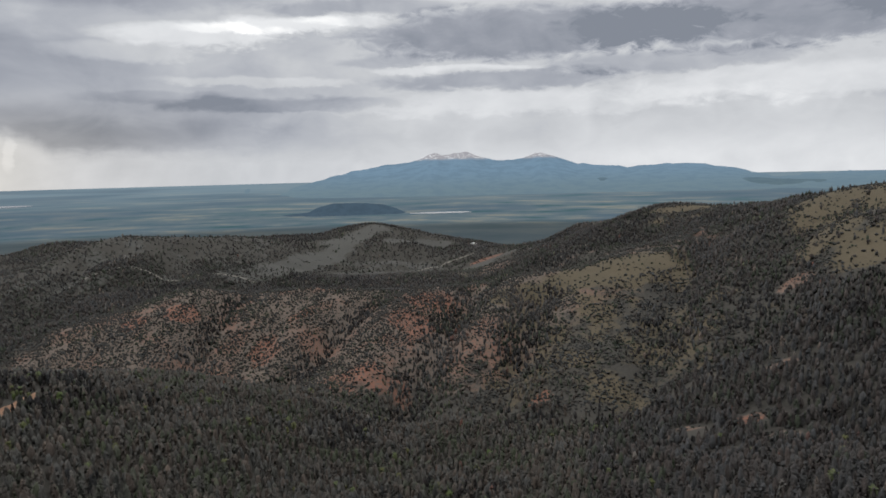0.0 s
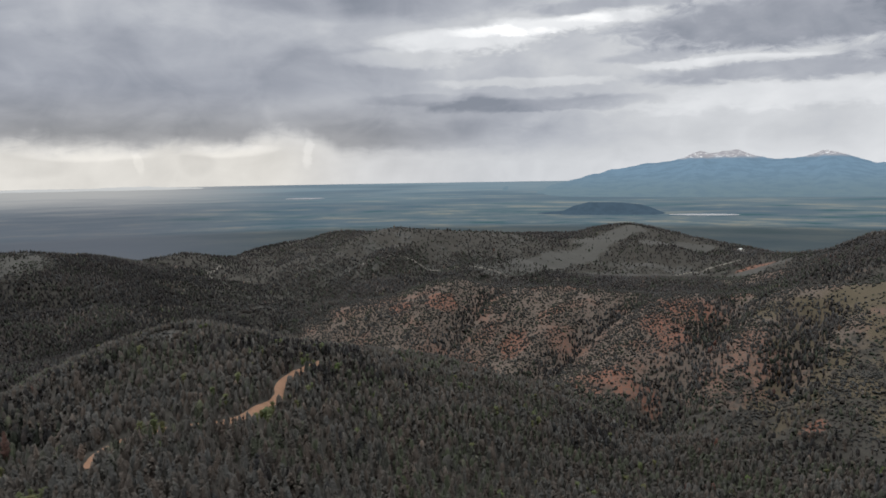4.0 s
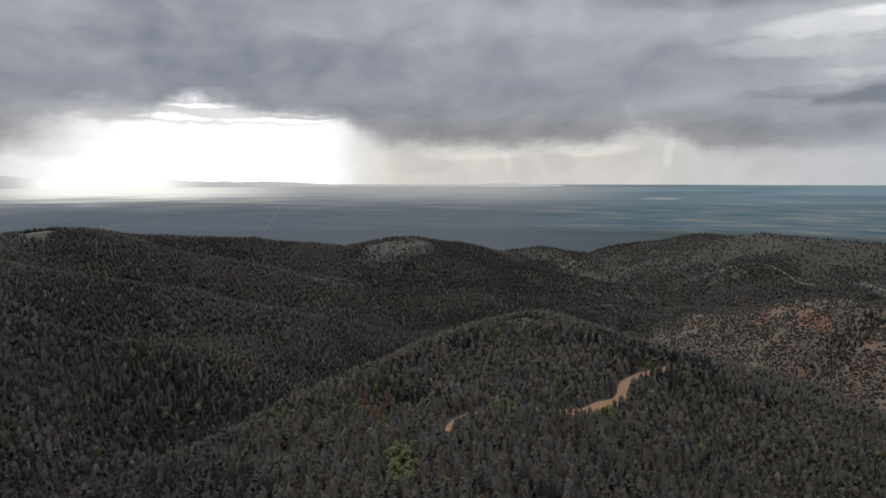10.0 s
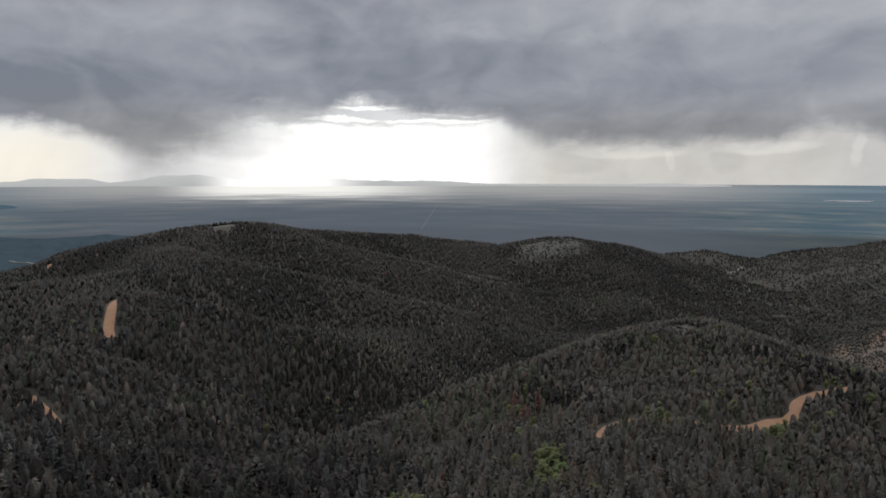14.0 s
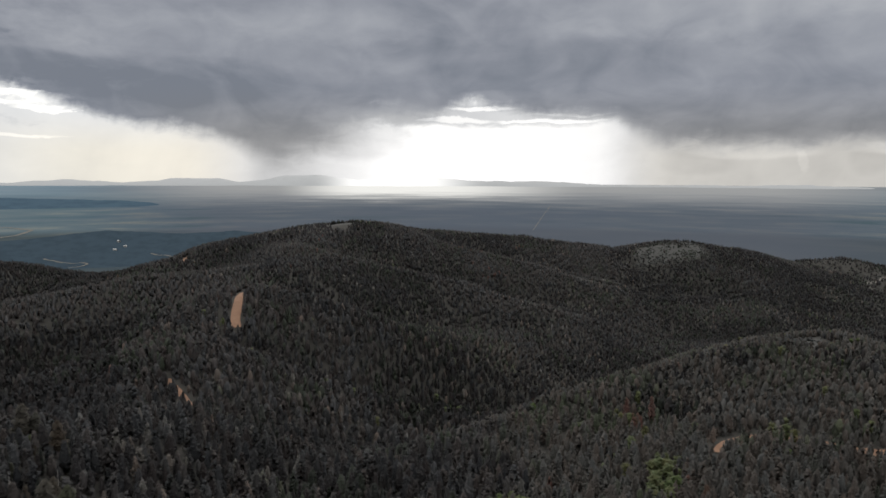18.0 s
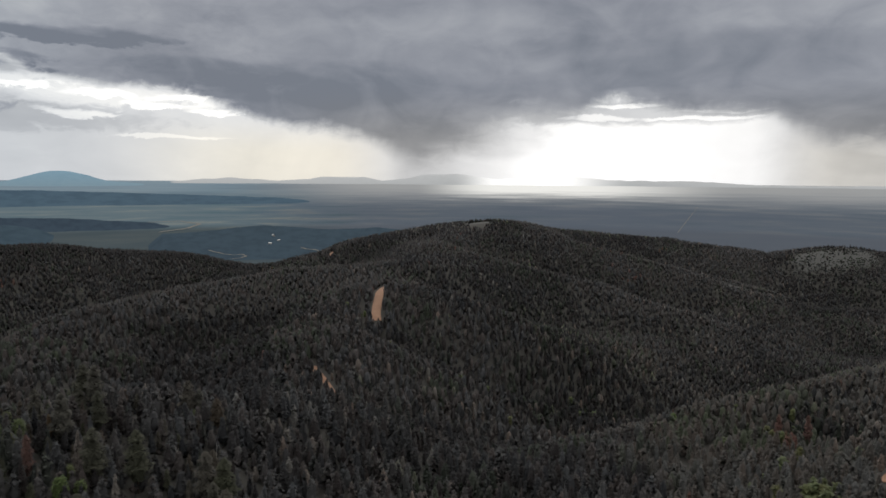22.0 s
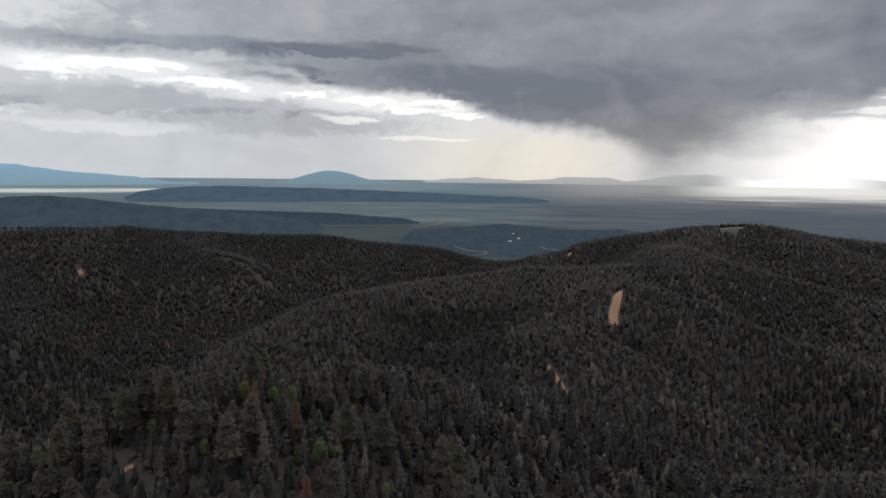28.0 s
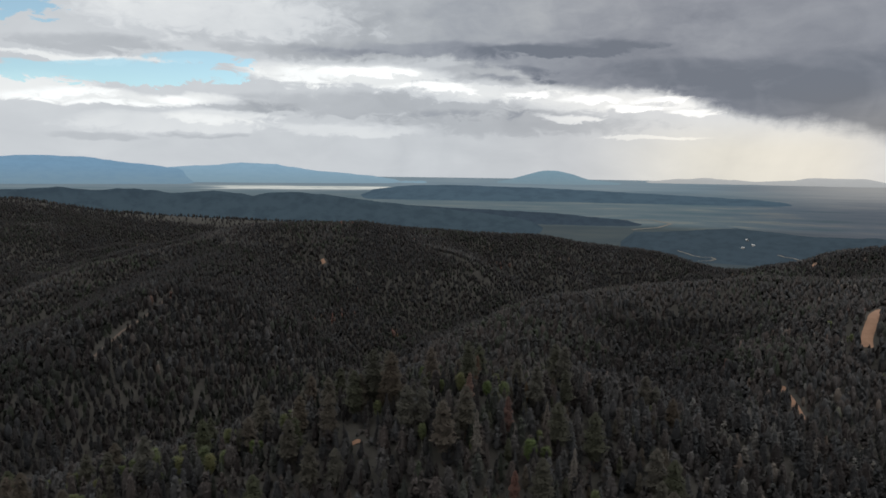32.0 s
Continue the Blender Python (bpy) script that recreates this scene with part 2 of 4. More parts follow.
sun = new("sun", bpy.data.lights.new("sun", "SUN"))
sun.data.energy, sun.data.angle, sun.data.color = 0.85, radians(28), (1.0, 0.95, 0.87)
sx, sy = -math.sin(radians(SUN_AZ)), math.cos(radians(SUN_AZ))
sun.matrix_world = look((sx * 1000, sy * 1000, EYE + 1000 * math.tan(radians(SUN_EL + 14))), (0, 0, EYE))


# ---------------------------------------------------------------- materials
def material(name, colour, rough=0.9, bump=0.0, bump_size=2.0, spec=0.15, glow=None):
    """A matt material; colour is a function of the node helper that returns a colour socket."""
    m = bpy.data.materials.new(name)
    m.use_nodes = True
    g = Nodes(m.node_tree)
    c = colour(g)
    b = g.add("ShaderNodeBsdfPrincipled", {"Base Color": c, "Roughness": rough, "Specular IOR Level": spec})
    if bump:
        where = g.add("ShaderNodeNewGeometry").outputs["Position"]
        h = g.noise(where, 1.0 / bump_size, 5.0, 0.6)
        g.put(b.inputs["Normal"], g.add("ShaderNodeBump", {"Strength": 0.6, "Distance": bump, "Height": h}).outputs[0])
    if glow:
        g.put(b.inputs["Emission Color"], glow[0](g) if callable(glow[0]) else (*glow[0], 1.0))
        g.put(b.inputs["Emission Strength"], glow[1])
    g.add("ShaderNodeOutputMaterial", {"Surface": b.outputs[0]})
    return m


def place(g):
    return g.add("ShaderNodeNewGeometry").outputs["Position"]


def cover(g, name):
    n = g.add("ShaderNodeAttribute")
    n.attribute_name = name
    return n.outputs["Fac"]


def ground_colour(g):
    p = place(g)
    grain, stain = g.noise(p, 0.35, 6.0, 0.65), g.noise(p, 0.03, 5.0, 0.6)
    floor = g.mix(grain, (0.044, 0.042, 0.038), (0.080, 0.075, 0.067))
    sienna = g.noise(p, 0.014, 4.0, 0.55)
    edge = g.math("MULTIPLY_ADD", g.math("SUBTRACT", stain, 0.5), 1.6, g.math("MULTIPLY", g.math("SUBTRACT", grain, 0.5), 0.4))
    iron = g.math("MAXIMUM", g.math("MULTIPLY", g.step(sienna, 0.48, 0.64), 0.6), g.step(g.math("ADD", cover(g, "rust_soil"), edge), 0.35, 0.65))
    red = g.mix(iron, (0.150, 0.118, 0.098), (0.225, 0.108, 0.076))
    red = g.mix(g.math("MULTIPLY", g.step(grain, 0.42, 0.62), 0.75), red, (0.112, 0.102, 0.090))
    tan = g.mix(stain, (0.085, 0.072, 0.053), (0.145, 0.115, 0.082))
    tan = g.mix(g.math("MULTIPLY", grain, 0.5), tan, (0.06, 0.06, 0.035))
    pale = g.mix(grain, (0.064, 0.064, 0.060), (0.108, 0.107, 0.100))
    c = floor
    for name, colour in (("red_soil", red), ("tan_grass", tan), ("pale_soil", pale)):
        c = g.mix(g.step(g.math("ADD", cover(g, name), edge), 0.35, 0.6), c, colour)
    return c


def needles(dark, light, warm, single=False):
    """Foliage that varies from plant to plant: by the plant's own tone, or by object for single trees."""
    def colour(g):
        chance = g.add("ShaderNodeObjectInfo").outputs["Random"] if single else cover(g, "tone")
        leaf = g.add("ShaderNodeNewGeometry").outputs["Random Per Island"]
        mid = tuple(0.5 * (a + b) for a, b in zip(dark, light))
        tint = lambda c, *k: tuple(a * b for a, b in zip(c, k))
        c = g.ramp(chance, [(0.0, dark), (0.18, tint(mid, 0.86, 1.05, 0.68)), (0.34, mid), (0.52, tint(mid, 1.2, 0.97, 0.88)), (0.66, light), (0.80, tint(light, 0.97, 1.02, 1.08)), (0.92, warm), (1.0, mid)])
        c = g.mix(g.math("MULTIPLY", leaf, 0.18), c, tuple(0.65 * k for k in dark))
        clumps = g.noise(place(g), 1.5, 5.0, 0.72)
        c = g.mix(g.step(clumps, 0.40, 0.66), g.mix(0.25, c, tuple(0.7 * k for k in dark)), c)
        return g.mix(g.math("MULTIPLY", g.step(clumps, 0.52, 0.74), 0.35), c, tuple(1.25 * k for k in light))
    return colour


def plain_tint(dark, light, size):
    return lambda g: g.mix(g.noise(place(g), size, 5.0, 0.6), dark, light)


PINE = ((0.056, 0.056, 0.056), (0.076, 0.075, 0.075), (0.096, 0.082, 0.077))
# spruce colour, also used to paint slopes that lie in shade
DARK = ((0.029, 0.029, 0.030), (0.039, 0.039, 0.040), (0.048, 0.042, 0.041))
SPUR = ((0.072, 0.071, 0.066), (0.098, 0.095, 0.088), (0.120, 0.101, 0.090))
LEAF = ((0.068, 0.082, 0.039), (0.104, 0.121, 0.055), (0.114, 0.120, 0.058))
OLIVE = ((0.052, 0.049, 0.040), (0.080, 0.074, 0.059), (0.102, 0.080, 0.064))
RUST = ((0.095, 0.058, 0.050), (0.135, 0.083, 0.072), (0.150, 0.096, 0.080))
GREY = ((0.110, 0.102, 0.092), (0.165, 0.155, 0.142), (0.145, 0.130, 0.112))
GROUND = material("soil_and_grass", ground_colour, 0.95, 0.5, 3.0)
FOREST, ONE_PINE = material("conifer_needles", needles(*PINE), 0.8, 0.5, 0.9), material("single_conifer_needles", needles(*PINE, True), 0.8)
ONE_OLIVE = material("single_olive_needles", needles(*OLIVE, True), 0.8)
SPUR_PINE = material("green_pine_needles", needles(*SPUR), 0.8, 0.5, 0.9)
SPRUCE_SHADE, ONE_SPRUCE = material("spruce_and_shade_needles", needles(*DARK), 0.8, 0.5, 0.9), material("single_spruce_needles", needles(*DARK, True), 0.8)
SCRUB = material("juniper_scrub", needles((0.042, 0.044, 0.043), (0.068, 0.069, 0.067), (0.086, 0.078, 0.071)), 0.85)
GREEN, ONE_GREEN = material("aspen_leaves", needles(*LEAF), 0.7), material("single_aspen_leaves", needles(*LEAF, True), 0.7)
RUSSET, ONE_RUSSET = material("dead_red_needles", needles(*RUST), 0.9), material("single_dead_red_needles", needles(*RUST, True), 0.9)
GREYED, ONE_GREY = material("dead_grey_twigs", needles(*GREY), 0.9), material("single_dead_grey_twigs", needles(*GREY, True), 0.9)
BARK = material("pine_bark", plain_tint((0.055, 0.042, 0.034), (0.13, 0.10, 0.08), 2.0), 0.95)
PALE_BARK = material("aspen_bark", plain_tint((0.24, 0.23, 0.20), (0.42, 0.41, 0.37), 1.5), 0.9)
DEADWOOD = material("bleached_deadwood", plain_tint((0.26, 0.25, 0.23), (0.42, 0.40, 0.37), 2.0), 0.9)
ROAD = material("red_dirt_road", plain_tint((0.22, 0.125, 0.082), (0.40, 0.245, 0.165), 0.22), 0.95, 0.1, 1.0)
# darker copy of the road, with the west spur's shade in its colour
ROAD_DULL = material("shaded_dirt_track", plain_tint((0.10, 0.078, 0.064), (0.17, 0.13, 0.105), 0.3), 0.95)
ROAD_PALE = material("pale_gravel_road", plain_tint((0.14, 0.132, 0.115), (0.23, 0.215, 0.19), 0.2), 0.95)
ROCK = material("pale_rock", plain_tint((0.16, 0.15, 0.13), (0.34, 0.32, 0.28), 0.6), 0.9)
WATER = material("still_lake_water", lambda g: g.mix(0.0, (0.30, 0.31, 0.31), (0.2, 0.2, 0.2)), 0.05, spec=0.5)

# ---------------------------------------------------------------- land form


def polar(az, r):
    """Plan position from an azimuth (degrees, to the left of +y) and a distance."""
    return -r * math.sin(radians(az)), r * math.cos(radians(az))


RIDGES = {}


def ridge(name, slope, width, line):
    """A crest line: flank slope, crest roundness, then points (azimuth, distance, height below the eye)."""
    RIDGES[name] = (slope, width, line)


ridge("home_hill", 0.33, 90, [(100, 40, -96), (62, 260, -118)])
ridge("green_spur", 0.34, 45, [(58, 170, -112), (47, 300, -116), (42, 400, -118), (40, 500, -117), (43, 565, -120), (40, 720, -175)])
ridge("spur_brow", 0.55, 16, [(42, 570, -121), (48, 500, -123), (52.5, 450, -121), (56.8, 410, -122), (60.7, 370, -118), (63, 345, -121), (66.7, 310, -116), (71.8, 270, -113), (77, 235, -112)])
ridge("east_spur", 0.36, 45, [(-60, 150, -110), (-40, 300, -125), (-24, 430, -165), (-14, 520, -200)])
ridge("road_ridge", 0.40, 40, [(104, 160, -100), (96, 320, -104), (91, 420, -100), (88, 500, -94), (86, 620, -88), (84, 800, -80), (80, 950, -72)])
ridge("round_hill", 0.36, 45, [(96, 800, -126), (91, 840, -98), (88, 890, -81), (83, 940, -72), (78, 950, -68), (73, 1000, -82), (66, 1050, -93), (61, 1080, -105), (57, 1100, -123),
                              (53, 1120, -99), (49, 1150, -112), (45, 1250, -140), (41, 1400, -175)])
ridge("road_shoulder", 0.46, 25, [(88, 640, -88), (96, 640, -90), (104, 610, -99), (110.7, 560, -103), (115, 460, -106), (119, 370, -110)])
ridge("rib_a", 0.5, 14, [(84, 760, -84), (77, 730, -100), (71, 720, -112), (64, 740, -140), (58, 780, -172)])
ridge("rib_b", 0.5, 14, [(88, 520, -95), (81, 520, -104), (75, 535, -122), (70, 590, -150), (64, 680, -178)])
ridge("rib_c", 0.5, 14, [(80, 940, -70), (72, 890, -92), (65, 880, -112), (58, 900, -146), (52, 930, -178)])
ridge("rib_d", 0.5, 14, [(92, 400, -100), (86, 395, -114), (80, 410, -136), (74, 450, -164)])
ridge("west_ridge", 0.34, 50, [(99, 820, -140), (102, 850, -118), (106, 900, -100), (114, 900, -86), (122, 880, -79), (129, 860, -72), (136, 870, -71), (143, 880, -95)])
ridge("west_rib", 0.5, 20, [(128, 850, -74), (122, 760, -100), (117, 690, -130), (113, 650, -160)])
ridge("far_west_spur", 0.5, 25, [(132, 840, -72), (140, 800, -84), (148, 760, -100), (156, 700, -125)])
ridge("west_spur", 0.42, 30, [(137, 820, -84), (142, 620, -92), (147, 480, -102), (156, 360, -120)])
ridge("back_ridge", 0.3, 60, [(128, 1450, -115), (136, 1350, -100), (147, 1300, -80), (154, 1300, -55), (165, 1200, -40), (180, 1100, -60)])
ridge("near_knoll", 0.5, 22, [(100, 260, -92), (111, 235, -78), (121, 215, -72), (127, 212, -78), (134, 205, -87), (145, 200, -92), (158, 190, -95)])
ridge("tan_hill", 0.42, 60, [(-42, 850, 10), (-33, 900, -24), (-30, 980, -36), (-25, 1080, -62), (-19, 1150, -60), (-13, 1250, -112), (-6, 1380, -152), (0, 1500, -165)])
ridge("tan_spur", 0.42, 60, [(-25, 1080, -62), (-21, 880, -88), (-18, 830, -98), (-8, 830, -129)])
ridge("red_ridge", 0.36, 30, [(-8, 830, -129), (-3, 850, -138), (5, 880, -148), (11, 910, -152), (21, 950, -150), (27, 980, -175), (33, 1050, -200)])
ridge("red_rib_a", 0.5, 12, [(3, 880, -142), (4, 780, -160), (6, 680, -188)])
ridge("red_rib_b", 0.5, 12, [(-5, 840, -132), (-6, 740, -152), (-9, 630, -186)])
ridge("red_rib_c", 0.5, 12, [(11, 910, -146), (12, 830, -164), (14, 740, -192)])
ridge("red_rib_d", 0.5, 12, [(20, 950, -146), (21.5, 870, -166), (24, 790, -192)])
ridge("bench", 0.2, 60, [(-3, 1150, -172), (10, 1150, -176), (20, 1180, -176), (28, 1250, -190)])
ridge("grey_hill", 0.34, 45, [(31.5, 1240, -176), (28.5, 1300, -136), (24.6, 1350, -101), (21, 1360, -108), (17, 1420, -117), (13, 1500, -136)])
ridge("gap_hills", 0.3, 30, [(46, 1430, -160), (41.8, 1480, -150), (38.6, 1520, -166), (36, 1600, -172), (32.5, 1640, -146), (29.2, 1640, -129), (26, 1680, -136)])
ridge("pale_hill", 0.28, 50, [(15, 1650, -140), (10.4, 1600, -136), (6, 1600, -116), (2, 1580, -140), (-3, 1620, -170)])


# Hollows cut into the slopes: depth, half width, then a line of (azimuth, distance).
HOLLOWS = []


def hollow(depth, width, line):
    HOLLOWS.append((depth, width, line))


hollow(26, 60, [(34, 800), (42, 740), (50, 690), (58, 610), (65, 530), (72, 440), (78, 360)])
hollow(17, 24, [(3.6, 890), (8.8, 803), (12.7, 725), (15.7, 660)])
hollow(24, 32, [(-2.8, 850), (0.2, 728), (1.7, 671), (4.2, 600)])
hollow(15, 22, [(17, 930), (19.5, 840), (22, 760)])
hollow(12, 18, [(11, 900), (14, 810), (17, 720)])
hollow(18, 26, [(-7.6, 770), (-6.2, 680), (-5.0, 590)])
hollow(18, 28, [(-21.5, 850), (-19, 720), (-18, 620), (-16, 540)])
hollow(15, 26, [(-27, 800), (-25, 680), (-23, 570)])
hollow(16, 30, [(84, 600), (78, 610), (71, 640), (65, 690)])
hollow(16, 30, [(80, 800), (74, 790), (68, 800), (62, 830)])
hollow(14, 26, [(70, 950), (65, 940), (60, 960), (55, 990)])
hollow(15, 28, [(87, 440), (81, 440), (75, 465), (70, 510)])
hollow(14, 26, [(57, 1060), (54, 1000), (50, 960)])
hollow(16, 30, [(110, 870), (108, 800), (104, 740)])
hollow(16, 30, [(119, 850), (116, 780), (111, 720)])
hollow(18, 34, [(134, 800), (133, 700), (130, 600), (126, 520)])
hollow(16, 30, [(27, 1280), (30, 1180), (33, 1080)])
hollow(14, 26, [(20, 1310), (21, 1230), (23, 1170)])


def near_line(x, y, lines):
    """Distance in metres to the nearest of some lines of (azimuth, distance)."""
    best = np.full(np.shape(x), 1e9)
    for line in lines:
        pts = [polar(*p) for p in line]
        for (x0, y0), (x1, y1) in zip(pts, pts[1:]):
            dx, dy = x1 - x0, y1 - y0
            s = np.clip(((x - x0) * dx + (y - y0) * dy) / (dx * dx + dy * dy), 0, 1)
            best = np.minimum(best, np.hypot(x - x0 - s * dx, y - y0 - s * dy))
    return best


def lattice(ix, iy, seed):
    h = (ix * 374761393 + iy * 668265263 + seed * 974634777).astype(np.int64) & 0x7FFFFFFF
    h = ((h ^ (h >> 13)) * 1274126177) & 0x7FFFFFFF
    return ((h ^ (h >> 16)) & 0xFFFF) / 65535.0


def vnoise(x, y, size, seed=0):
    """Smooth value noise from 0 to 1 with features of the given size."""
    u, v = x / size, y / size
    i, j = np.floor(u).astype(np.int64), np.floor(v).astype(np.int64)
    a, b = u - i, v - j
    a, b = a * a * (3 - 2 * a), b * b * (3 - 2 * b)
    lo = lattice(i, j, seed) * (1 - a) + lattice(i + 1, j, seed) * a
    hi = lattice(i, j + 1, seed) * (1 - a) + lattice(i + 1, j + 1, seed) * a
    return lo * (1 - b) + hi * b


def fbm(x, y, size, seed=0, octaves=4):
    return sum(vnoise(x, y, size / 2**k, seed + k) * 0.5 ** (k + 1) for k in range(octaves))


def plain_height(r):
    """The basin floor: flat near the hills, then rising gently to the horizon."""
    s = np.clip((r - 1700) / 3200, 0, 1)
    return EYE - 212 + 160 * s**1.15


def ground_height(x, y):
    x, y = np.asarray(x, float), np.asarray(y, float)
    r = np.hypot(x, y)
    best = np.full(x.shape, -1e9)
    crest = np.full(x.shape, -1e9)
    flat = np.exp((plain_height(r) - EYE + 212) / 7)
    total = flat.copy()
    for slope, width, line in RIDGES.values():
        zr, zc = np.full(x.shape, -1e9), np.zeros(x.shape)
        for (a0, r0, h0), (a1, r1, h1) in zip(line, line[1:]):
            (x0, y0), (x1, y1) = polar(a0, r0), polar(a1, r1)
            dx, dy = x1 - x0, y1 - y0
            s = np.clip(((x - x0) * dx + (y - y0) * dy) / (dx * dx + dy * dy), 0, 1)
            d = np.hypot(x - x0 - s * dx, y - y0 - s * dy)
            top = h0 + s * (h1 - h0)
            z = top - slope * (np.sqrt(d * d + width * width) - width)
            zc = np.where(z > zr, top, zc)
            zr = np.maximum(zr, z)
        crest = np.where(zr > best, zc, crest)
        best = np.maximum(best, zr)
        total = total + np.exp((zr + 212) / 7)
    z = EYE - 212 + 7 * np.log(total)
    for depth, width, line in HOLLOWS:
        d = near_line(x, y, [line])
        z = z - depth * np.exp(-np.abs(d / width) ** 1.5)
    below = np.clip((crest - best) / 45, 0, 1) * (1 - flat / total) ** 0.5
    wx, wy = x + (fbm(x, y, 160, 31) - 0.47) * 90, y + (fbm(x, y, 160, 41) - 0.47) * 90
    gully = np.abs(vnoise(wx, wy, 120, 11) - 0.5) * 2
    z = z + below * (gully * 18 - 7) * np.clip((r - 250) / 350, 0.25, 1) + (fbm(x, y, 60, 21) - 0.47) * 9 * np.clip(below + 0.25, 0, 1)
    return z



# ---------------------------------------------------------------- meshes from arrays
def mesh_of(name, verts, faces, mat, smooth=False):
    """A mesh from an array of places and an array of triangles or quads."""
    me = bpy.data.meshes.new(name)
    verts, faces = np.asarray(verts, np.float32), np.asarray(faces, np.int32)
    n, k = faces.shape
    me.vertices.add(len(verts))
    me.vertices.foreach_set("co", verts.ravel())
    me.loops.add(n * k)
    me.loops.foreach_set("vertex_index", faces.ravel())
    me.polygons.add(n)
    me.polygons.foreach_set("loop_start", np.arange(0, n * k, k, dtype=np.int32))
    me.polygons.foreach_set("use_smooth", np.full(n, smooth))
    me.update(calc_edges=True)
    me.materials.append(mat)
    return me


def grid_faces(rows, cols, closed=False):
    a = np.arange(rows - 1)[:, None] * cols
    last = cols if closed else cols - 1
    b = np.arange(last)[None, :]
    c = (b + 1) % cols
    return np.stack([a + b, a + c, a + cols + c, a + cols + b], -1).reshape(-1, 4)


def give(me, name, values):
    at = me.attributes.new(name, "FLOAT", "POINT")
    at.data.foreach_set("value", np.asarray(values, np.float32))


def azimuth(x, y):
    return np.degrees(np.arctan2(-x, y))


def patch(x, y, az, r, width, depth):
    """1 at the middle of an oval piece of land, 0 well outside it; width is across, depth along the line of sight, in metres."""
    cx, cy = polar(az, r)
    ux, uy = polar(az, 1.0)
    dx, dy = x - cx, y - cy
    along, across = dx * ux + dy * uy, dx * uy - dy * ux
    return np.clip(1.35 - 0.7 * np.hypot(along / depth, across / width), 0, 1)


GULLIES = [[(3.6, 890), (8.8, 803), (12.7, 725), (15.7, 660)], [(17, 930), (19.5, 840), (22, 760)]]
RAVINES = [[(-2.8, 850), (0.2, 728), (1.7, 671), (4.2, 600)], [(-7.6, 770), (-6.2, 680), (-5.0, 590)], [(-21.5, 850), (-19, 720), (-18, 620)]]


def soils(x, y):
    """How much red soil, tan grass and pale soil lies at a place."""
    top = lambda spots: np.max([patch(x, y, *s) for s in spots], axis=0)
    red = top([(6, 800, 300, 130), (-4, 760, 110, 100), (16, 850, 200, 120), (-4.4, 1180, 60, 60), (24, 900, 110, 90), (-17.2, 386, 7, 5), (-20, 452, 8, 5), (-24.7, 452, 8, 6), (-22.9, 404, 7, 5), (-27.5, 640, 12, 10), (-26.4, 515, 9, 7), (-27, 425, 8, 5), (-8.2, 572, 9, 7), (-3.6, 1312, 26, 12)])
    brush = top([(-10, 700, 95, 90), (-16, 640, 90, 90), (-8, 620, 60, 50), (-15, 570, 60, 40), (-19.5, 1090, 80, 60), (-6, 780, 70, 40)])
    tan = top([(-13.5, 785, 88, 42), (-29.5, 730, 26, 48), (-32, 660, 26, 36), (-29.5, 860, 36, 60), (-35, 830, 60, 90), (-20, 1112, 50, 22), (-31, 960, 40, 50)])
    tan = np.maximum(tan, 0.50 * brush)
    grey = top([(25, 1320, 130, 110), (17, 1400, 130, 70), (30, 1190, 90, 70), (12, 1290, 130, 60), (4, 1330, 130, 60), (36, 1130, 80, 130), (20, 1200, 120, 60)])
    pale = top([(8.5, 1470, 34, 22), (53.5, 1085, 40, 45), (60.4, 912, 9, 11), (2, 1290, 150, 14), (43.4, 545, 8, 14), (80.5, 940, 24, 10)])
    pale = np.maximum(pale, 0.40 * grey)
    for line, width in (([(17, 1165), (15, 1190), (12.4, 1288), (8.6, 1420), (7.2, 1500), (5.5, 1560)], 19), ([(4.2, 1460), (0, 1505)], 13)):
        pale = np.maximum(pale, np.clip(1.4 - 0.6 * near_line(x, y, [line]) / width, 0, 1))
    return red, tan, pale


# ---------------------------------------------------------------- ground
def ground():
    az = np.concatenate([np.arange(-48, 170, 0.5), np.arange(170, 312, 4.0)])
    r = np.concatenate([[0.5], np.concatenate([np.geomspace(20, 400, 70, endpoint=False), np.linspace(400, 1700, 190, endpoint=False), np.linspace(1700, 2650, 20)])])
    rr, aa = np.meshgrid(r, np.radians(az), indexing="ij")
    x, y = -rr * np.sin(aa), rr * np.cos(aa)
    z = ground_height(x, y)
    me = mesh_of("ground", np.stack([x, y, z], -1).reshape(-1, 3), grid_faces(len(r), len(az), True), GROUND, True)
    for name, values in zip(("red_soil", "tan_grass", "pale_soil"), soils(x.ravel(), y.ravel())):
        give(me, name, values)
    rust = [(1.0, 815, 26, 22), (2.6, 765, 24, 26), (9, 660, 40, 18), (15, 785, 16, 24), (21.2, 880, 18, 16), (4.5, 650, 18, 14), (24.5, 880, 14, 14), (12, 840, 14, 14), (-17.2, 386, 9, 7), (-24.7, 452, 9, 7), (-22.9, 404, 9, 7), (-8.2, 572, 10, 8), (-3.6, 1312, 30, 14)]
    give(me, "rust_soil", np.max([patch(x.ravel(), y.ravel(), *q) for q in rust], axis=0))
    tagged(new("ground", me), "wooded mountain ground with red soil and tan grass patches", "ground", kind="structure")


ground()


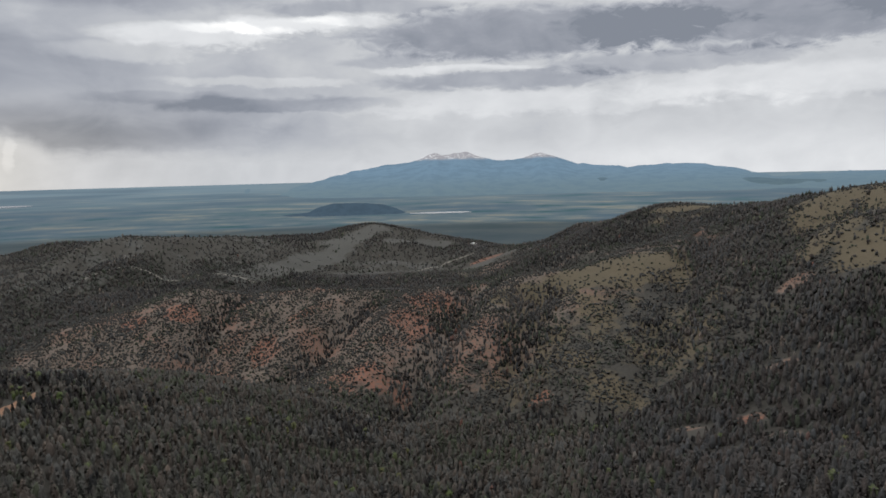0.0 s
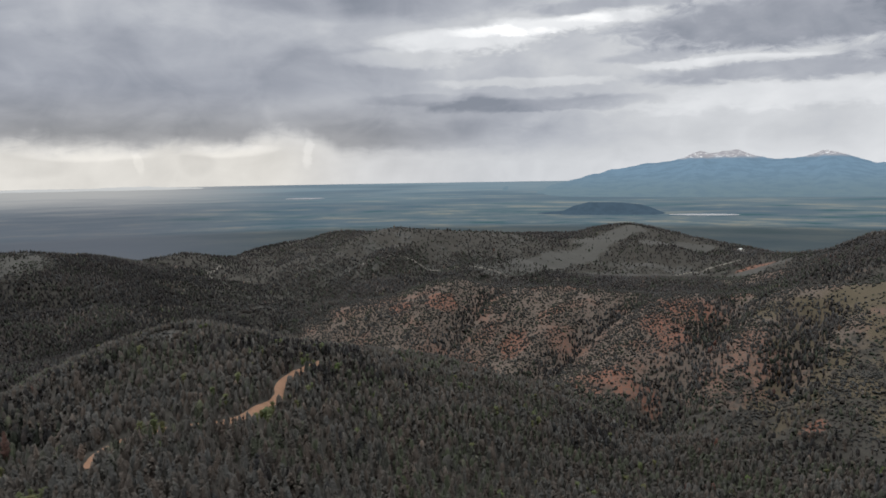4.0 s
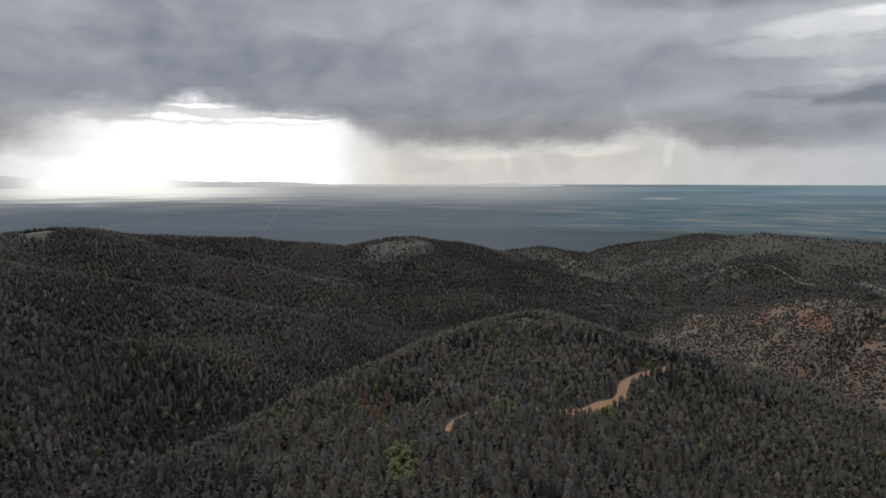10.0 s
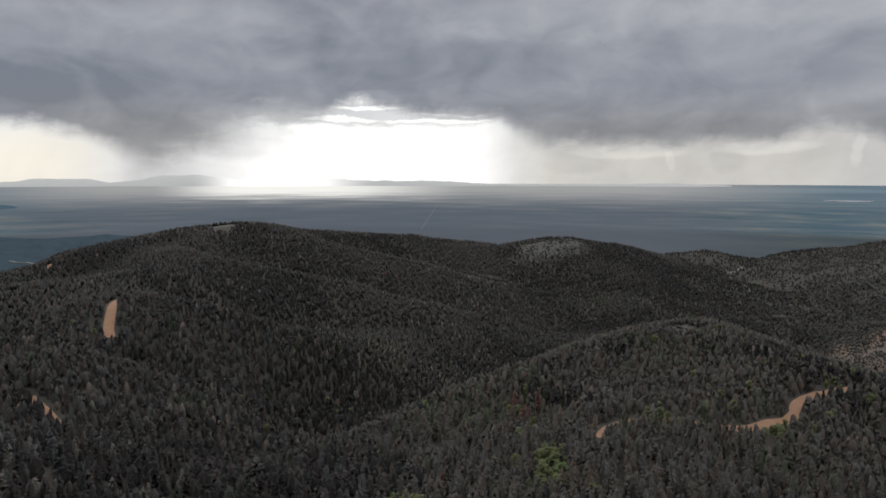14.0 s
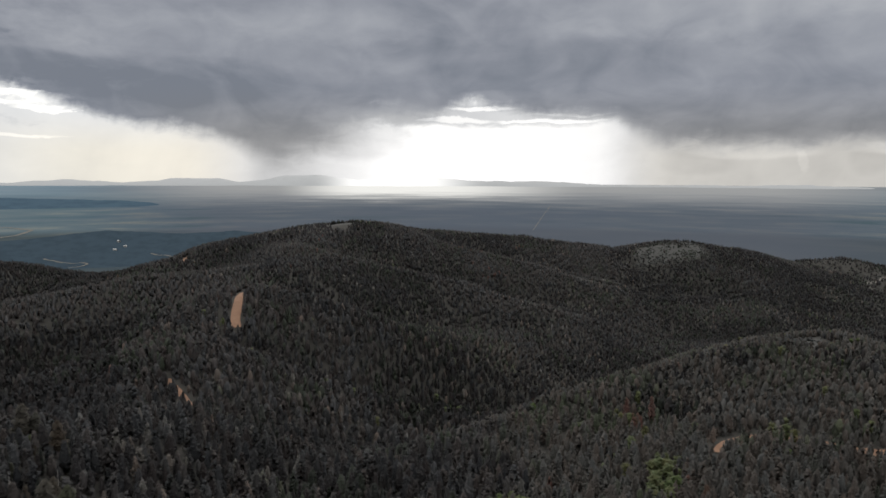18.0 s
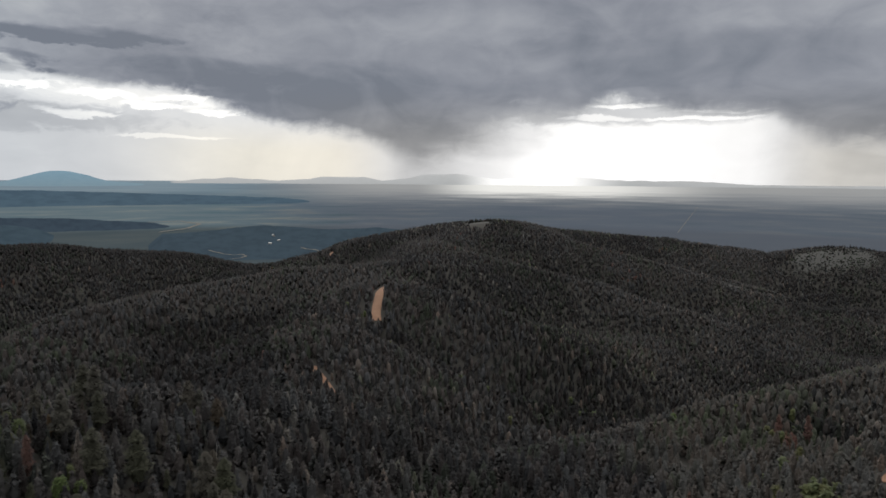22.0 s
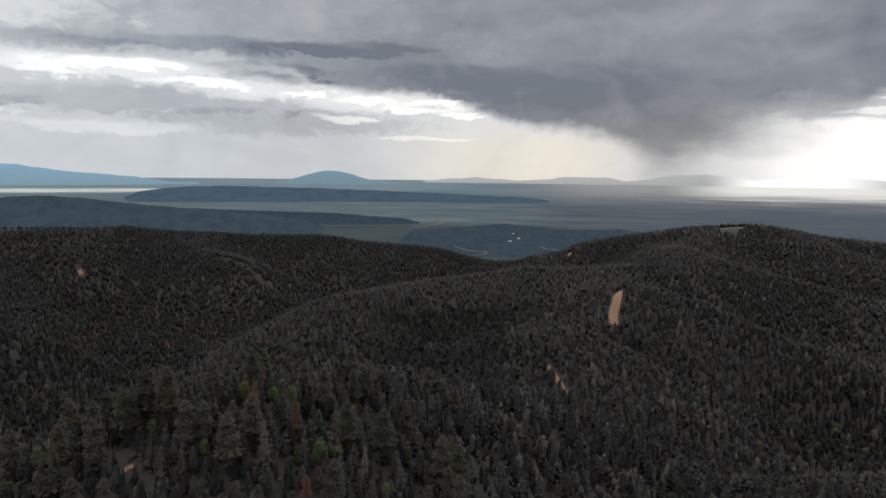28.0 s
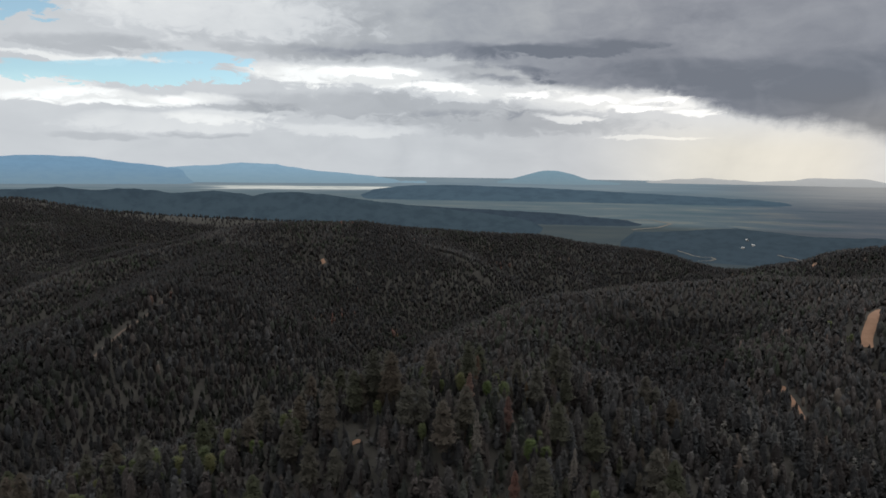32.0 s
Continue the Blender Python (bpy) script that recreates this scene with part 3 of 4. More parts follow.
def basin():
    """The wide plain beyond the hills, out to the horizon."""
    az, r = np.arange(0, 360, 1.5), np.linspace(1500, 4880, 50)
    rr, aa = np.meshgrid(r, np.radians(az), indexing="ij")
    x, y = -rr * np.sin(aa), rr * np.cos(aa)
    z = plain_height(rr) + np.where(rr < 1501, -20.0, 5.0)
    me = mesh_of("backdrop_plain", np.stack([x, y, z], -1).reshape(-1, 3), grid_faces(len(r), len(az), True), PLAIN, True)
    tagged(new("backdrop_plain", me), "blue-green farmland plain reaching the horizon, with painted haze, shade and sun", "plain", kind="structure")


def plain_colour(g):
    p = place(g)
    x, y, z = g.add("ShaderNodeSeparateXYZ", {0: p}).outputs
    r = g.math("SQRT", g.math("ADD", g.math("MULTIPLY", x, x), g.math("MULTIPLY", y, y)))
    az = g.math("MULTIPLY", g.math("ARCTAN2", g.math("MULTIPLY", x, -1.0), y), 57.2958)
    # fields and tree belts lie in long strips as seen from the hills
    v = g.add("ShaderNodeCombineXYZ", {0: g.math("MULTIPLY", az, 0.16), 1: g.math("MULTIPLY", r, 0.0085), 2: 0.0}).outputs[0]
    n = g.noise(v, 1.0, 7.0, 0.62)
    w = g.add("ShaderNodeCombineXYZ", {0: g.math("MULTIPLY", az, 0.05), 1: g.math("MULTIPLY", r, 0.0022), 2: 3.0}).outputs[0]
    shade = g.noise(w, 1.0, 4.0, 0.5)
    fields = g.ramp(n, [(0.34, (0.034, 0.078, 0.086)), (0.43, (0.070, 0.106, 0.126)), (0.52, (0.092, 0.120, 0.138)), (0.57, (0.120, 0.146, 0.150)), (0.63, (0.175, 0.178, 0.160)), (0.70, (0.070, 0.110, 0.118))])
    # haze put into the colour: far fields turn pale blue
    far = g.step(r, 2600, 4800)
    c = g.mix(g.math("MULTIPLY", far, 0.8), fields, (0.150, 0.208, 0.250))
    # broad cloud shadows, laid on as a darker blue
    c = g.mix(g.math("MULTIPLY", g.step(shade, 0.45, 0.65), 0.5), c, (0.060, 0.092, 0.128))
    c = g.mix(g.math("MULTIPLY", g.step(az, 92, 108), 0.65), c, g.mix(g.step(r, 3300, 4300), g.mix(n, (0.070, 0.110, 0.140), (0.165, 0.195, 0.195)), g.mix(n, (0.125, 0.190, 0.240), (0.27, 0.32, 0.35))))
    # a strip of sunlit fields, painted in pale colour
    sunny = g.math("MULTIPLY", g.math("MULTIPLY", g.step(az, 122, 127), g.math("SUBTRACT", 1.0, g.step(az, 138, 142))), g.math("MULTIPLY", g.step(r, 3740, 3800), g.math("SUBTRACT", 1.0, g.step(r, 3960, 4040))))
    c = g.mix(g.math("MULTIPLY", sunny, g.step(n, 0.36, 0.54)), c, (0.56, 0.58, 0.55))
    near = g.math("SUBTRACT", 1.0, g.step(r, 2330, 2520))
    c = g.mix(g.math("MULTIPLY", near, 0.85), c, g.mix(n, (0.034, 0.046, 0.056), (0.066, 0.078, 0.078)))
    # the storm's shade is painted grey, its rain-lit far edge as a pale veil
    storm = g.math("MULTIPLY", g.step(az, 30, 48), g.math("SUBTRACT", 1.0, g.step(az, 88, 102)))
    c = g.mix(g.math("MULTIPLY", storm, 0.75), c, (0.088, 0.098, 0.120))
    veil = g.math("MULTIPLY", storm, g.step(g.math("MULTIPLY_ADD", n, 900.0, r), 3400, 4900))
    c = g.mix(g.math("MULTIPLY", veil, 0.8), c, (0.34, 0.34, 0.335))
    # the sun's beam on the far plain is painted near-white
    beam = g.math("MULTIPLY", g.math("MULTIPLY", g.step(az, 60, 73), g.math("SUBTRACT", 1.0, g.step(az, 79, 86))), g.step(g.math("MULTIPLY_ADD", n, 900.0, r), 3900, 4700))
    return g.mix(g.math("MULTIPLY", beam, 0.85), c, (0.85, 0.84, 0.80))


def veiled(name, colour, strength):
    """A far surface: haze is put in as a glow, so little of its own light and shade is left."""
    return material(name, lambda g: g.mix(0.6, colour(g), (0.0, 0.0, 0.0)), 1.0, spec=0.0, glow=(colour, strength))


PLAIN = veiled("hazy_farmland_painted_light", plain_colour, 0.82)
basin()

RANGES = {}


def far_range(name, distance, foot, line):
    """Far hills: distance, depth of the foot, crest points (azimuth, elevation in degrees)."""
    RANGES[name] = (distance, foot, line)


far_range("snowy_twin_peaks", 4700, 1200, [(17, -1.6), (11.6, -0.8), (6.5, 0.4), (4.5, 0.7), (2.5, 0.9), (0.5, 1.6), (-0.6, 1.35), (-2.0, 1.7), (-3.4, 1.15), (-5.1, 0.85), (-6.4, 0.95), (-8.0, 1.5), (-10, 0.95), (-11, 0.45), (-15, 0.1), (-18.9, 0.35), (-21, 0.2), (-23, -0.2), (-26, -0.8), (-33, -0.5), (-40, -0.9)])
far_range("foothills", 4100, 350, [(-3, -1.5), (-7, -1.3), (-11, -1.0), (-13, -0.7), (-15, -1.0), (-19, -1.2), (-23, -0.9), (-30, -1.2), (-36, -1.4)])
far_range("south_range", 4700, 700, [(178, 0.4), (163, 0.9), (155, 0.55), (152, 0.72), (149, 0.68), (146, 0.3), (142.8, -0.05), (141, -0.3)])
far_range("middle_range", 4760, 600, [(146, -0.6), (142.5, 0.05), (140, 0.2), (137.6, 0.42), (135.5, 0.35), (132, -0.1), (129, -0.35), (125, -0.8), (119, -1.0)])
far_range("round_butte", 4600, 250, [(118, -1.0), (116, -0.7), (114.4, -0.15), (113.2, 0.1), (112, 0.1), (110.8, -0.2), (109.5, -0.6), (106, -0.9)])
far_range("rainy_mesas", 4800, 200, [(106, -0.7), (103, -0.45), (100.7, -0.3), (97, -0.5), (94.5, -0.4), (93.6, -0.18), (90, -0.2), (88.6, -0.5), (86.8, -0.3), (85, 0.05), (82, 0.12), (80.8, -0.1), (79, -0.3), (74.5, -0.02), (72.4, -0.08), (70, -0.3), (63, -0.35), (58, -0.6), (50, -0.55), (44, -0.5), (39, -0.7)])
far_range("dark_mesa", 2850, 110, [(14.5, -3.35), (13, -3.15), (11, -3.0), (10.2, -2.6), (9, -2.3), (6.5, -2.35), (5, -2.5), (3.8, -2.85), (2.6, -3.2)])
far_range("terrace", 3500, 300, [(128.5, -1.85), (126.5, -1.5), (124, -1.22), (120, -1.17), (112, -1.35), (104, -1.62), (97, -1.9), (91, -2.3)])
far_range("wooded_swell", 2480, 110, [(127, -2.7), (121, -3.05), (116.5, -3.2), (112, -3.35), (109, -3.6), (106.5, -3.75), (104, -4.4)])
far_range("low_hills", 2000, 330, [(107, -4.7), (103, -4.55), (100.5, -4.3), (98.4, -4.1), (96, -4.25), (93, -4.5), (89, -4.35), (86, -4.6), (83, -5.0)])
far_range("blue_ridge", 2300, 260, [(172, -1.5), (160, -1.75), (153, -1.7), (150.5, -1.55), (148.5, -1.75), (145.5, -1.65), (143, -2.0), (140, -1.8), (138.5, -1.95), (137, -2.2), (135.5, -1.95), (133, -1.9), (131, -2.1), (127, -2.6), (122, -3.1), (117, -3.6), (113, -4.2)])


SURFACES = {}


def mountain(name, mat, label, rough=0.16):
    dist, foot, line = RANGES[name]
    line = sorted(line)
    az = np.arange(line[0][0], line[-1][0], 0.14)
    el = np.interp(az, [p[0] for p in line], [p[1] for p in line])
    soft = np.ones(3) / 3
    el = np.convolve(np.pad(el, 1, mode="edge"), soft, "valid")
    el = el + (fbm(az * 10, az * 0 + dist, 9, 5) - 0.47) * rough
    rows = 16
    v = []
    for k in range(rows):
        s = k / (rows - 1)
        spur = fbm(az * 10 + s * 6, az * 0 + s * 5 + dist, 16, 8) - 0.47
        r = dist - foot * (1 - s) + spur * foot * 1.1 * s * (1 - s)
        top = EYE + dist * np.tan(np.radians(el))
        base = plain_height(r) + 2
        ends = np.clip((az - az[0]) / 1.8, 0, 1) * np.clip((az[-1] - az) / 1.8, 0, 1)
        z = base - 6 * (ends < 0.05) + (np.maximum(top, base) - base) * s**1.5 * np.minimum(1, ends * 1.6) ** 0.8 + spur * 50 * s * (1 - s) * (foot > 300)
        v.append(np.stack([-r * np.sin(np.radians(az)), r * np.cos(np.radians(az)), z], -1))
    # far side, down to the plain
    r = np.full(az.shape, dist + 80.0)
    v.append(np.stack([-r * np.sin(np.radians(az)), r * np.cos(np.radians(az)), plain_height(r) - 6], -1))
    SURFACES[name] = (az, np.stack(v[:rows]))
    me = mesh_of(name, np.concatenate(v), grid_faces(rows + 1, len(az)), mat, True)
    tagged(new("backdrop_" + name, me), label, "mountain", kind="structure")


def painted_rain_light(g):
    """Mesas with rain haze in their colour, painted white where the sun comes through."""
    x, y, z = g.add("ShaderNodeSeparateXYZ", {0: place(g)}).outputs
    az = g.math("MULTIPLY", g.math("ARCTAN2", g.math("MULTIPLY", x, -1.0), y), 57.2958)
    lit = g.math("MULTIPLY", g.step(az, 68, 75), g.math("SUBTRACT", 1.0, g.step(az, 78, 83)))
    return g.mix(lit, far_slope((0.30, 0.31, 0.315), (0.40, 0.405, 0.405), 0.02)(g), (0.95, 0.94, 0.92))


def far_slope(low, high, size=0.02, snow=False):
    """Colour of a far slope with blue haze put in: paler, greener aprons below and bluer heights."""
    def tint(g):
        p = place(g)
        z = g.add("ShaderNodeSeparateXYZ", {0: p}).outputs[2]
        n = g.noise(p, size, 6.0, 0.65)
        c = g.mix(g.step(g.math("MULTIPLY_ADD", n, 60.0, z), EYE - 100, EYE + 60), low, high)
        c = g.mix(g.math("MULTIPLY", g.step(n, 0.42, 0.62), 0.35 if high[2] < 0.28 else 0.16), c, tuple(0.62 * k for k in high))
        if snow:
            rock = g.step(g.math("MULTIPLY_ADD", n, 30.0, z), EYE + 88, EYE + 112)
            c = g.mix(g.math("MULTIPLY", rock, 0.8), c, (0.30, 0.28, 0.29))
            streaks = g.math("MULTIPLY", g.step(g.noise(p, 0.045, 5.0, 0.7), 0.55, 0.62), g.step(z, EYE + 78, EYE + 95))
            c = g.mix(g.math("MULTIPLY", streaks, 0.85), c, (0.80, 0.82, 0.84))
        return c
    return tint


# the blue of these far hills is haze, painted as colour and glow
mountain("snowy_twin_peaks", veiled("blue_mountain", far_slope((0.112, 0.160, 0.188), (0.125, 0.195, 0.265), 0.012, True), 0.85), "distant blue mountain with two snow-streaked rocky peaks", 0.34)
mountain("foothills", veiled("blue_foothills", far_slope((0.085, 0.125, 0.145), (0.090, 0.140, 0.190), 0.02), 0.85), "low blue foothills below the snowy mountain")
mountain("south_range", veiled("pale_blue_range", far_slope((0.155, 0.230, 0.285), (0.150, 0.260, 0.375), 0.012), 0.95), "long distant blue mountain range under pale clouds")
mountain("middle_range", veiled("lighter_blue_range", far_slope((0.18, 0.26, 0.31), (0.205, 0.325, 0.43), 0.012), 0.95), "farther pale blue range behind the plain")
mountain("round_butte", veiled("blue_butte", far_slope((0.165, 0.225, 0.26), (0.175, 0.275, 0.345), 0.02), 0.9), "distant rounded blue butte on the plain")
mountain("rainy_mesas", veiled("grey_mesas", painted_rain_light, 1.0), "faint grey mesas on the horizon, rain haze and sun glare painted in")
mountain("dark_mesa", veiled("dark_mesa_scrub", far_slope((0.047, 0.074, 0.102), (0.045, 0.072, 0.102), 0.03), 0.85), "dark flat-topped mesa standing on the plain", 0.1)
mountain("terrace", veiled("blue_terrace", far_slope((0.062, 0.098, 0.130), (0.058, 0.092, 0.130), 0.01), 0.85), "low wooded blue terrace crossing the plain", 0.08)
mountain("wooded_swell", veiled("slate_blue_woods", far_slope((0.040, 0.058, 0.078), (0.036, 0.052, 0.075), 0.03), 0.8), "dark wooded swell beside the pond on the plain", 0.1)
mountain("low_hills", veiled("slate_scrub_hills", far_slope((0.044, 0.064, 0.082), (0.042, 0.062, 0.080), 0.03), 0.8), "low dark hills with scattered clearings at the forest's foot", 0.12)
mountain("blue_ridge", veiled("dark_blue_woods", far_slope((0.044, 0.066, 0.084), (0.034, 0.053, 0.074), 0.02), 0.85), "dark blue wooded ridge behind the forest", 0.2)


def lake(az, r, width, depth, label):
    """A flat sheet of water with an uneven shore."""
    a = np.linspace(0, 2 * math.pi, 48, endpoint=False)
    wob = 0.8 + 0.45 * fbm(np.cos(a) * 10 + az, np.sin(a) * 10, 7, 31)
    cx, cy = polar(az, r)
    ux, uy = polar(az, 1.0)
    x = cx + np.cos(a) * wob * width * uy + np.sin(a) * wob * depth * ux
    y = cy - np.cos(a) * wob * width * ux + np.sin(a) * wob * depth * uy
    z = plain_height(np.hypot(x, y)) + 7
    v = np.concatenate([np.stack([x, y, z], -1), [[cx, cy, float(plain_height(np.float64(r))) + 7]]])
    f = np.array([[i, (i + 1) % 48, 48] for i in range(48)])
    tagged(new("water", mesh_of("water", v, f, WATER)), label, "lake", kind="structure")


lake(0.1, 2760, 125, 30, "pale shallow lake on the plain")
lake(32.3, 3740, 100, 40, "narrow silver lake far out on the plain")
lake(116.0, 2338, 40, 14, "small pale pond in a clearing")



# ---------------------------------------------------------------- trees
rng = np.random.default_rng(7)


def lathe(r, rings, sides, wob=0.2):
    """A closed skin of rings (radius, height) ending in a point."""
    v = []
    for rad, z in rings:
        a = np.arange(sides) / sides * 2 * math.pi + r.uniform(0, 6)
        q = rad * (1 + r.uniform(-wob, wob, sides))
        v.append(np.stack([q * np.cos(a), q * np.sin(a), np.full(sides, z)], -1))
    v = np.concatenate(v + [np.array([[0, 0, 0.97]])])
    f = grid_faces(len(rings), sides, True)
    f = np.concatenate([f[:, [0, 1, 2]], f[:, [0, 2, 3]]]) if len(rings) > 1 else np.zeros((0, 3), int)
    last, apex = (len(rings) - 1) * sides, len(v) - 1
    return v, np.concatenate([f, np.array([[last + i, last + (i + 1) % sides, apex] for i in range(sides)])])


def outline(h, kind):
    """Crown radius at a height from 0 to 1, as a share of the widest."""
    if kind == "spruce":
        return np.clip(1.02 - h, 0, 1) ** 0.85 * np.clip(h * 9 + 0.2, 0, 1)
    if kind == "pine":
        return np.clip(1.0 - h, 0.0, 1) ** 0.48 * np.clip(h * 2.6 + 0.35, 0, 1)
    return np.sqrt(np.clip(1 - ((h - 0.55) / 0.47) ** 2, 0, 1))


def leafy_tree(seed, tufts, size, width, start, kind, core=0.62, sides=5):
    """A crown of unit height: a dark inner body and many small tufts that stand off it."""
    r = np.random.default_rng(seed)
    h = np.linspace(0, 0.9, 8) if tufts > 300 else np.array([0.0, 0.25, 0.6, 0.86] if tufts > 40 else [0.0, 0.38, 0.8] if tufts > 8 else [0.04, 0.5])
    lop = lambda t: width * outline(t, kind)
    inner = [(max(lop(t), 0.02) * core, start + (1 - start) * t) for t in h]
    v0, f0 = lathe(r, inner, sides)
    t = np.sort(r.uniform(0, 1, tufts) ** 1.15) * 0.98
    lump = 0.82 + 0.36 * np.sin(t * 23 + r.uniform(0, 6)) * (kind != "aspen") * 0.5
    a = r.uniform(0, 2 * math.pi, tufts)
    rad = lop(t) * r.uniform(0.62, 1.05, tufts) * lump
    z = start + (1 - start) * t
    out = np.stack([np.cos(a), np.sin(a), np.zeros(tufts)], -1)
    side = np.stack([-np.sin(a), np.cos(a), np.zeros(tufts)], -1)
    up = np.array([0, 0, 1.0])
    mid = out * rad[:, None] + up * z[:, None]
    s = size * r.uniform(0.6, 1.35, tufts)[:, None] * (0.55 + 0.6 * outline(t, kind))[:, None]
    lift = r.uniform(-0.45, 0.45, tufts)[:, None]
    tip = mid + s * (out * r.uniform(0.6, 1.1, tufts)[:, None] + up * lift)
    b1 = mid + s * (side * 0.75 + up * r.uniform(0.1, 0.7, tufts)[:, None] - out * 0.35)
    b2 = mid + s * (-side * 0.75 + up * r.uniform(0.1, 0.7, tufts)[:, None] - out * 0.35)
    v1 = np.stack([tip, b1, b2], 1).reshape(-1, 3)
    f1 = np.arange(tufts * 3).reshape(-1, 3)
    return np.concatenate([v0, v1]), np.concatenate([f0, f1 + len(v0)])


def planted(variants, x, y, z, height, girth, pick):
    """All the plants as one set of arrays: each variant turned, scaled and set on its spot, with a tone of its own."""
    vs, fs, tones, n = [], [], [], 0
    turn = rng.uniform(0, 2 * math.pi, len(x))
    # neighbours of one stand look alike
    tone = np.clip(0.5 * rng.uniform(0, 1, len(x)) + 0.9 * (fbm(x, y, 38, 95) - 0.20), 0, 1)
    for k, (v, f) in enumerate(variants):
        i = np.nonzero(pick == k)[0]
        if not len(i):
            continue
        c, s = np.cos(turn[i])[:, None], np.sin(turn[i])[:, None]
        w = (height[i] * girth[i])[:, None]
        px = (v[None, :, 0] * c - v[None, :, 1] * s) * w + x[i][:, None]
        py = (v[None, :, 0] * s + v[None, :, 1] * c) * w + y[i][:, None]
        pz = v[None, :, 2] * height[i][:, None] + z[i][:, None]
        vs.append(np.stack([px, py, pz], -1).reshape(-1, 3))
        fs.append((f[None] + (np.arange(len(i)) * len(v))[:, None, None] + n).reshape(-1, 3))
        tones.append(np.repeat(tone[i], len(v)))
        n += len(i) * len(v)
    return np.concatenate(vs), np.concatenate(fs), np.concatenate(tones)


# roads: width, material, label, line of (azimuth, distance)
ROADS = [
    (5.6, ROAD, "red dirt track climbing the green spur", [(49.6, 300), (48.8, 322), (46.4, 338), (39.4, 346), (37.5, 360), (35.9, 384), (35.1, 384), (35, 400), (34.8, 422), (34.2, 438), (33.3, 454), (32.1, 478), (31.1, 496)]),
    (6.6, ROAD, "bend of a red dirt road among pines", [(88.9, 468), (89.2, 480), (88.95, 504), (88.7, 530), (88.5, 552), (88.1, 566), (87.4, 574)]),
    (3.6, ROAD, "short bare stretch of dirt road below the bend", [(94.6, 372), (93.8, 358), (93.2, 346), (92.6, 330)]),
    (4.5, ROAD, "bare red road cut on the hill's shoulder", [(92.0, 822), (92.5, 838), (92.9, 852), (92.6, 868)]),
    (4.0, ROAD, "short red earth cut in the dark forest", [(131.2, 750), (131.4, 757), (131.45, 765)]),
    (2.6, ROAD, "red earth scar among the knoll's trees", [(128.3, 195), (128.7, 198.5), (128.9, 203)]),
    (5, ROAD_PALE, "pale bench road below the grey hills", [(29, 1190), (25, 1200), (20, 1180), (15, 1150), (11, 1145), (7, 1190), (4, 1290), (0, 1360), (-3, 1390)]),
    (2.0, ROAD_DULL, "dirt road crossing the wooded west spur", [(149, 430), (147.5, 456), (145.5, 492), (143.8, 537), (142.5, 580)]),
    (6, ROAD_PALE, "pale track along the creek between the hills", [(38.3, 1120), (39.0, 1170), (39.8, 1240), (40.2, 1330), (39.0, 1420)]),
]
# land bare of trees: azimuth, distance, half width, half depth
CLEARINGS = [
    (36.3, 374, 5, 9), (33.2, 462, 4, 10), (31.3, 503, 5, 8), 
    (43.6, 545, 7, 12), (42.2, 536, 5, 8), (80.6, 928, 14, 34), (60.4, 905, 4, 8), (88.9, 512, 3, 34), (-17.4, 382, 9, 10), (-20.5, 440, 12, 12), (-4.6, 1290, 24, 40),
]


def scatter(r0, r1, spacing, az0=-46, az1=168):
    """Jittered spots on the land between two distances."""
    n = int(r1 / spacing) + 2
    gx, gy = np.meshgrid(np.arange(-n, n + 1) * spacing, np.arange(-n, n + 1) * spacing)
    x = gx.ravel() + rng.uniform(-0.48, 0.48, gx.size) * spacing
    y = gy.ravel() + rng.uniform(-0.48, 0.48, gx.size) * spacing
    r, a = np.hypot(x, y), azimuth(x, y)
    keep = (r >= r0) & (r < r1) & (a > az0) & (a < az1)
    return x[keep], y[keep]


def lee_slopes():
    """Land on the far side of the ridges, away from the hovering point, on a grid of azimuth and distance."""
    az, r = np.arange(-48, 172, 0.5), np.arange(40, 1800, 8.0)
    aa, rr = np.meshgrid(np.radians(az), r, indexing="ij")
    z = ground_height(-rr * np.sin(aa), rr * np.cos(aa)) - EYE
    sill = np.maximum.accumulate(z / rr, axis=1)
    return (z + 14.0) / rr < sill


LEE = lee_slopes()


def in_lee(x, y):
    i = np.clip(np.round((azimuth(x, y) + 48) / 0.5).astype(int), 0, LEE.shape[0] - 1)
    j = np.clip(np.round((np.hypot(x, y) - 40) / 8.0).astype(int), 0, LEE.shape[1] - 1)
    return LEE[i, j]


def woods(x, y):
    """Chance from 0 to 1 that a tree grows on a spot."""
    red, tan, pale = soils(x, y)
    open_land = np.maximum.reduce([np.clip(red * 2.0, 0, 0.985), np.clip(tan * 2.0, 0, 0.97), np.clip(pale * 2.0, 0, 0.96)])
    damp = np.clip(1.6 - near_line(x, y, GULLIES) / 12, 0, 1) * 0.7
    damp = np.maximum(damp, np.clip(1.7 - near_line(x, y, RAVINES) / 23, 0, 1))
    open_land = open_land * (1 - 0.9 * damp)
    patchy = np.clip((fbm(x, y, 70, 51) - 0.25) * 4.0, 0.82, 1.0)
    a = azimuth(x, y)
    sparse = np.where((a < -2) & (a > -20) & (np.hypot(x, y) > 560) & (np.hypot(x, y) < 1000), np.clip((fbm(x, y, 90, 57) - 0.40) * 5, 0.15, 1), 1.0)
    return (1 - open_land) * patchy * sparse


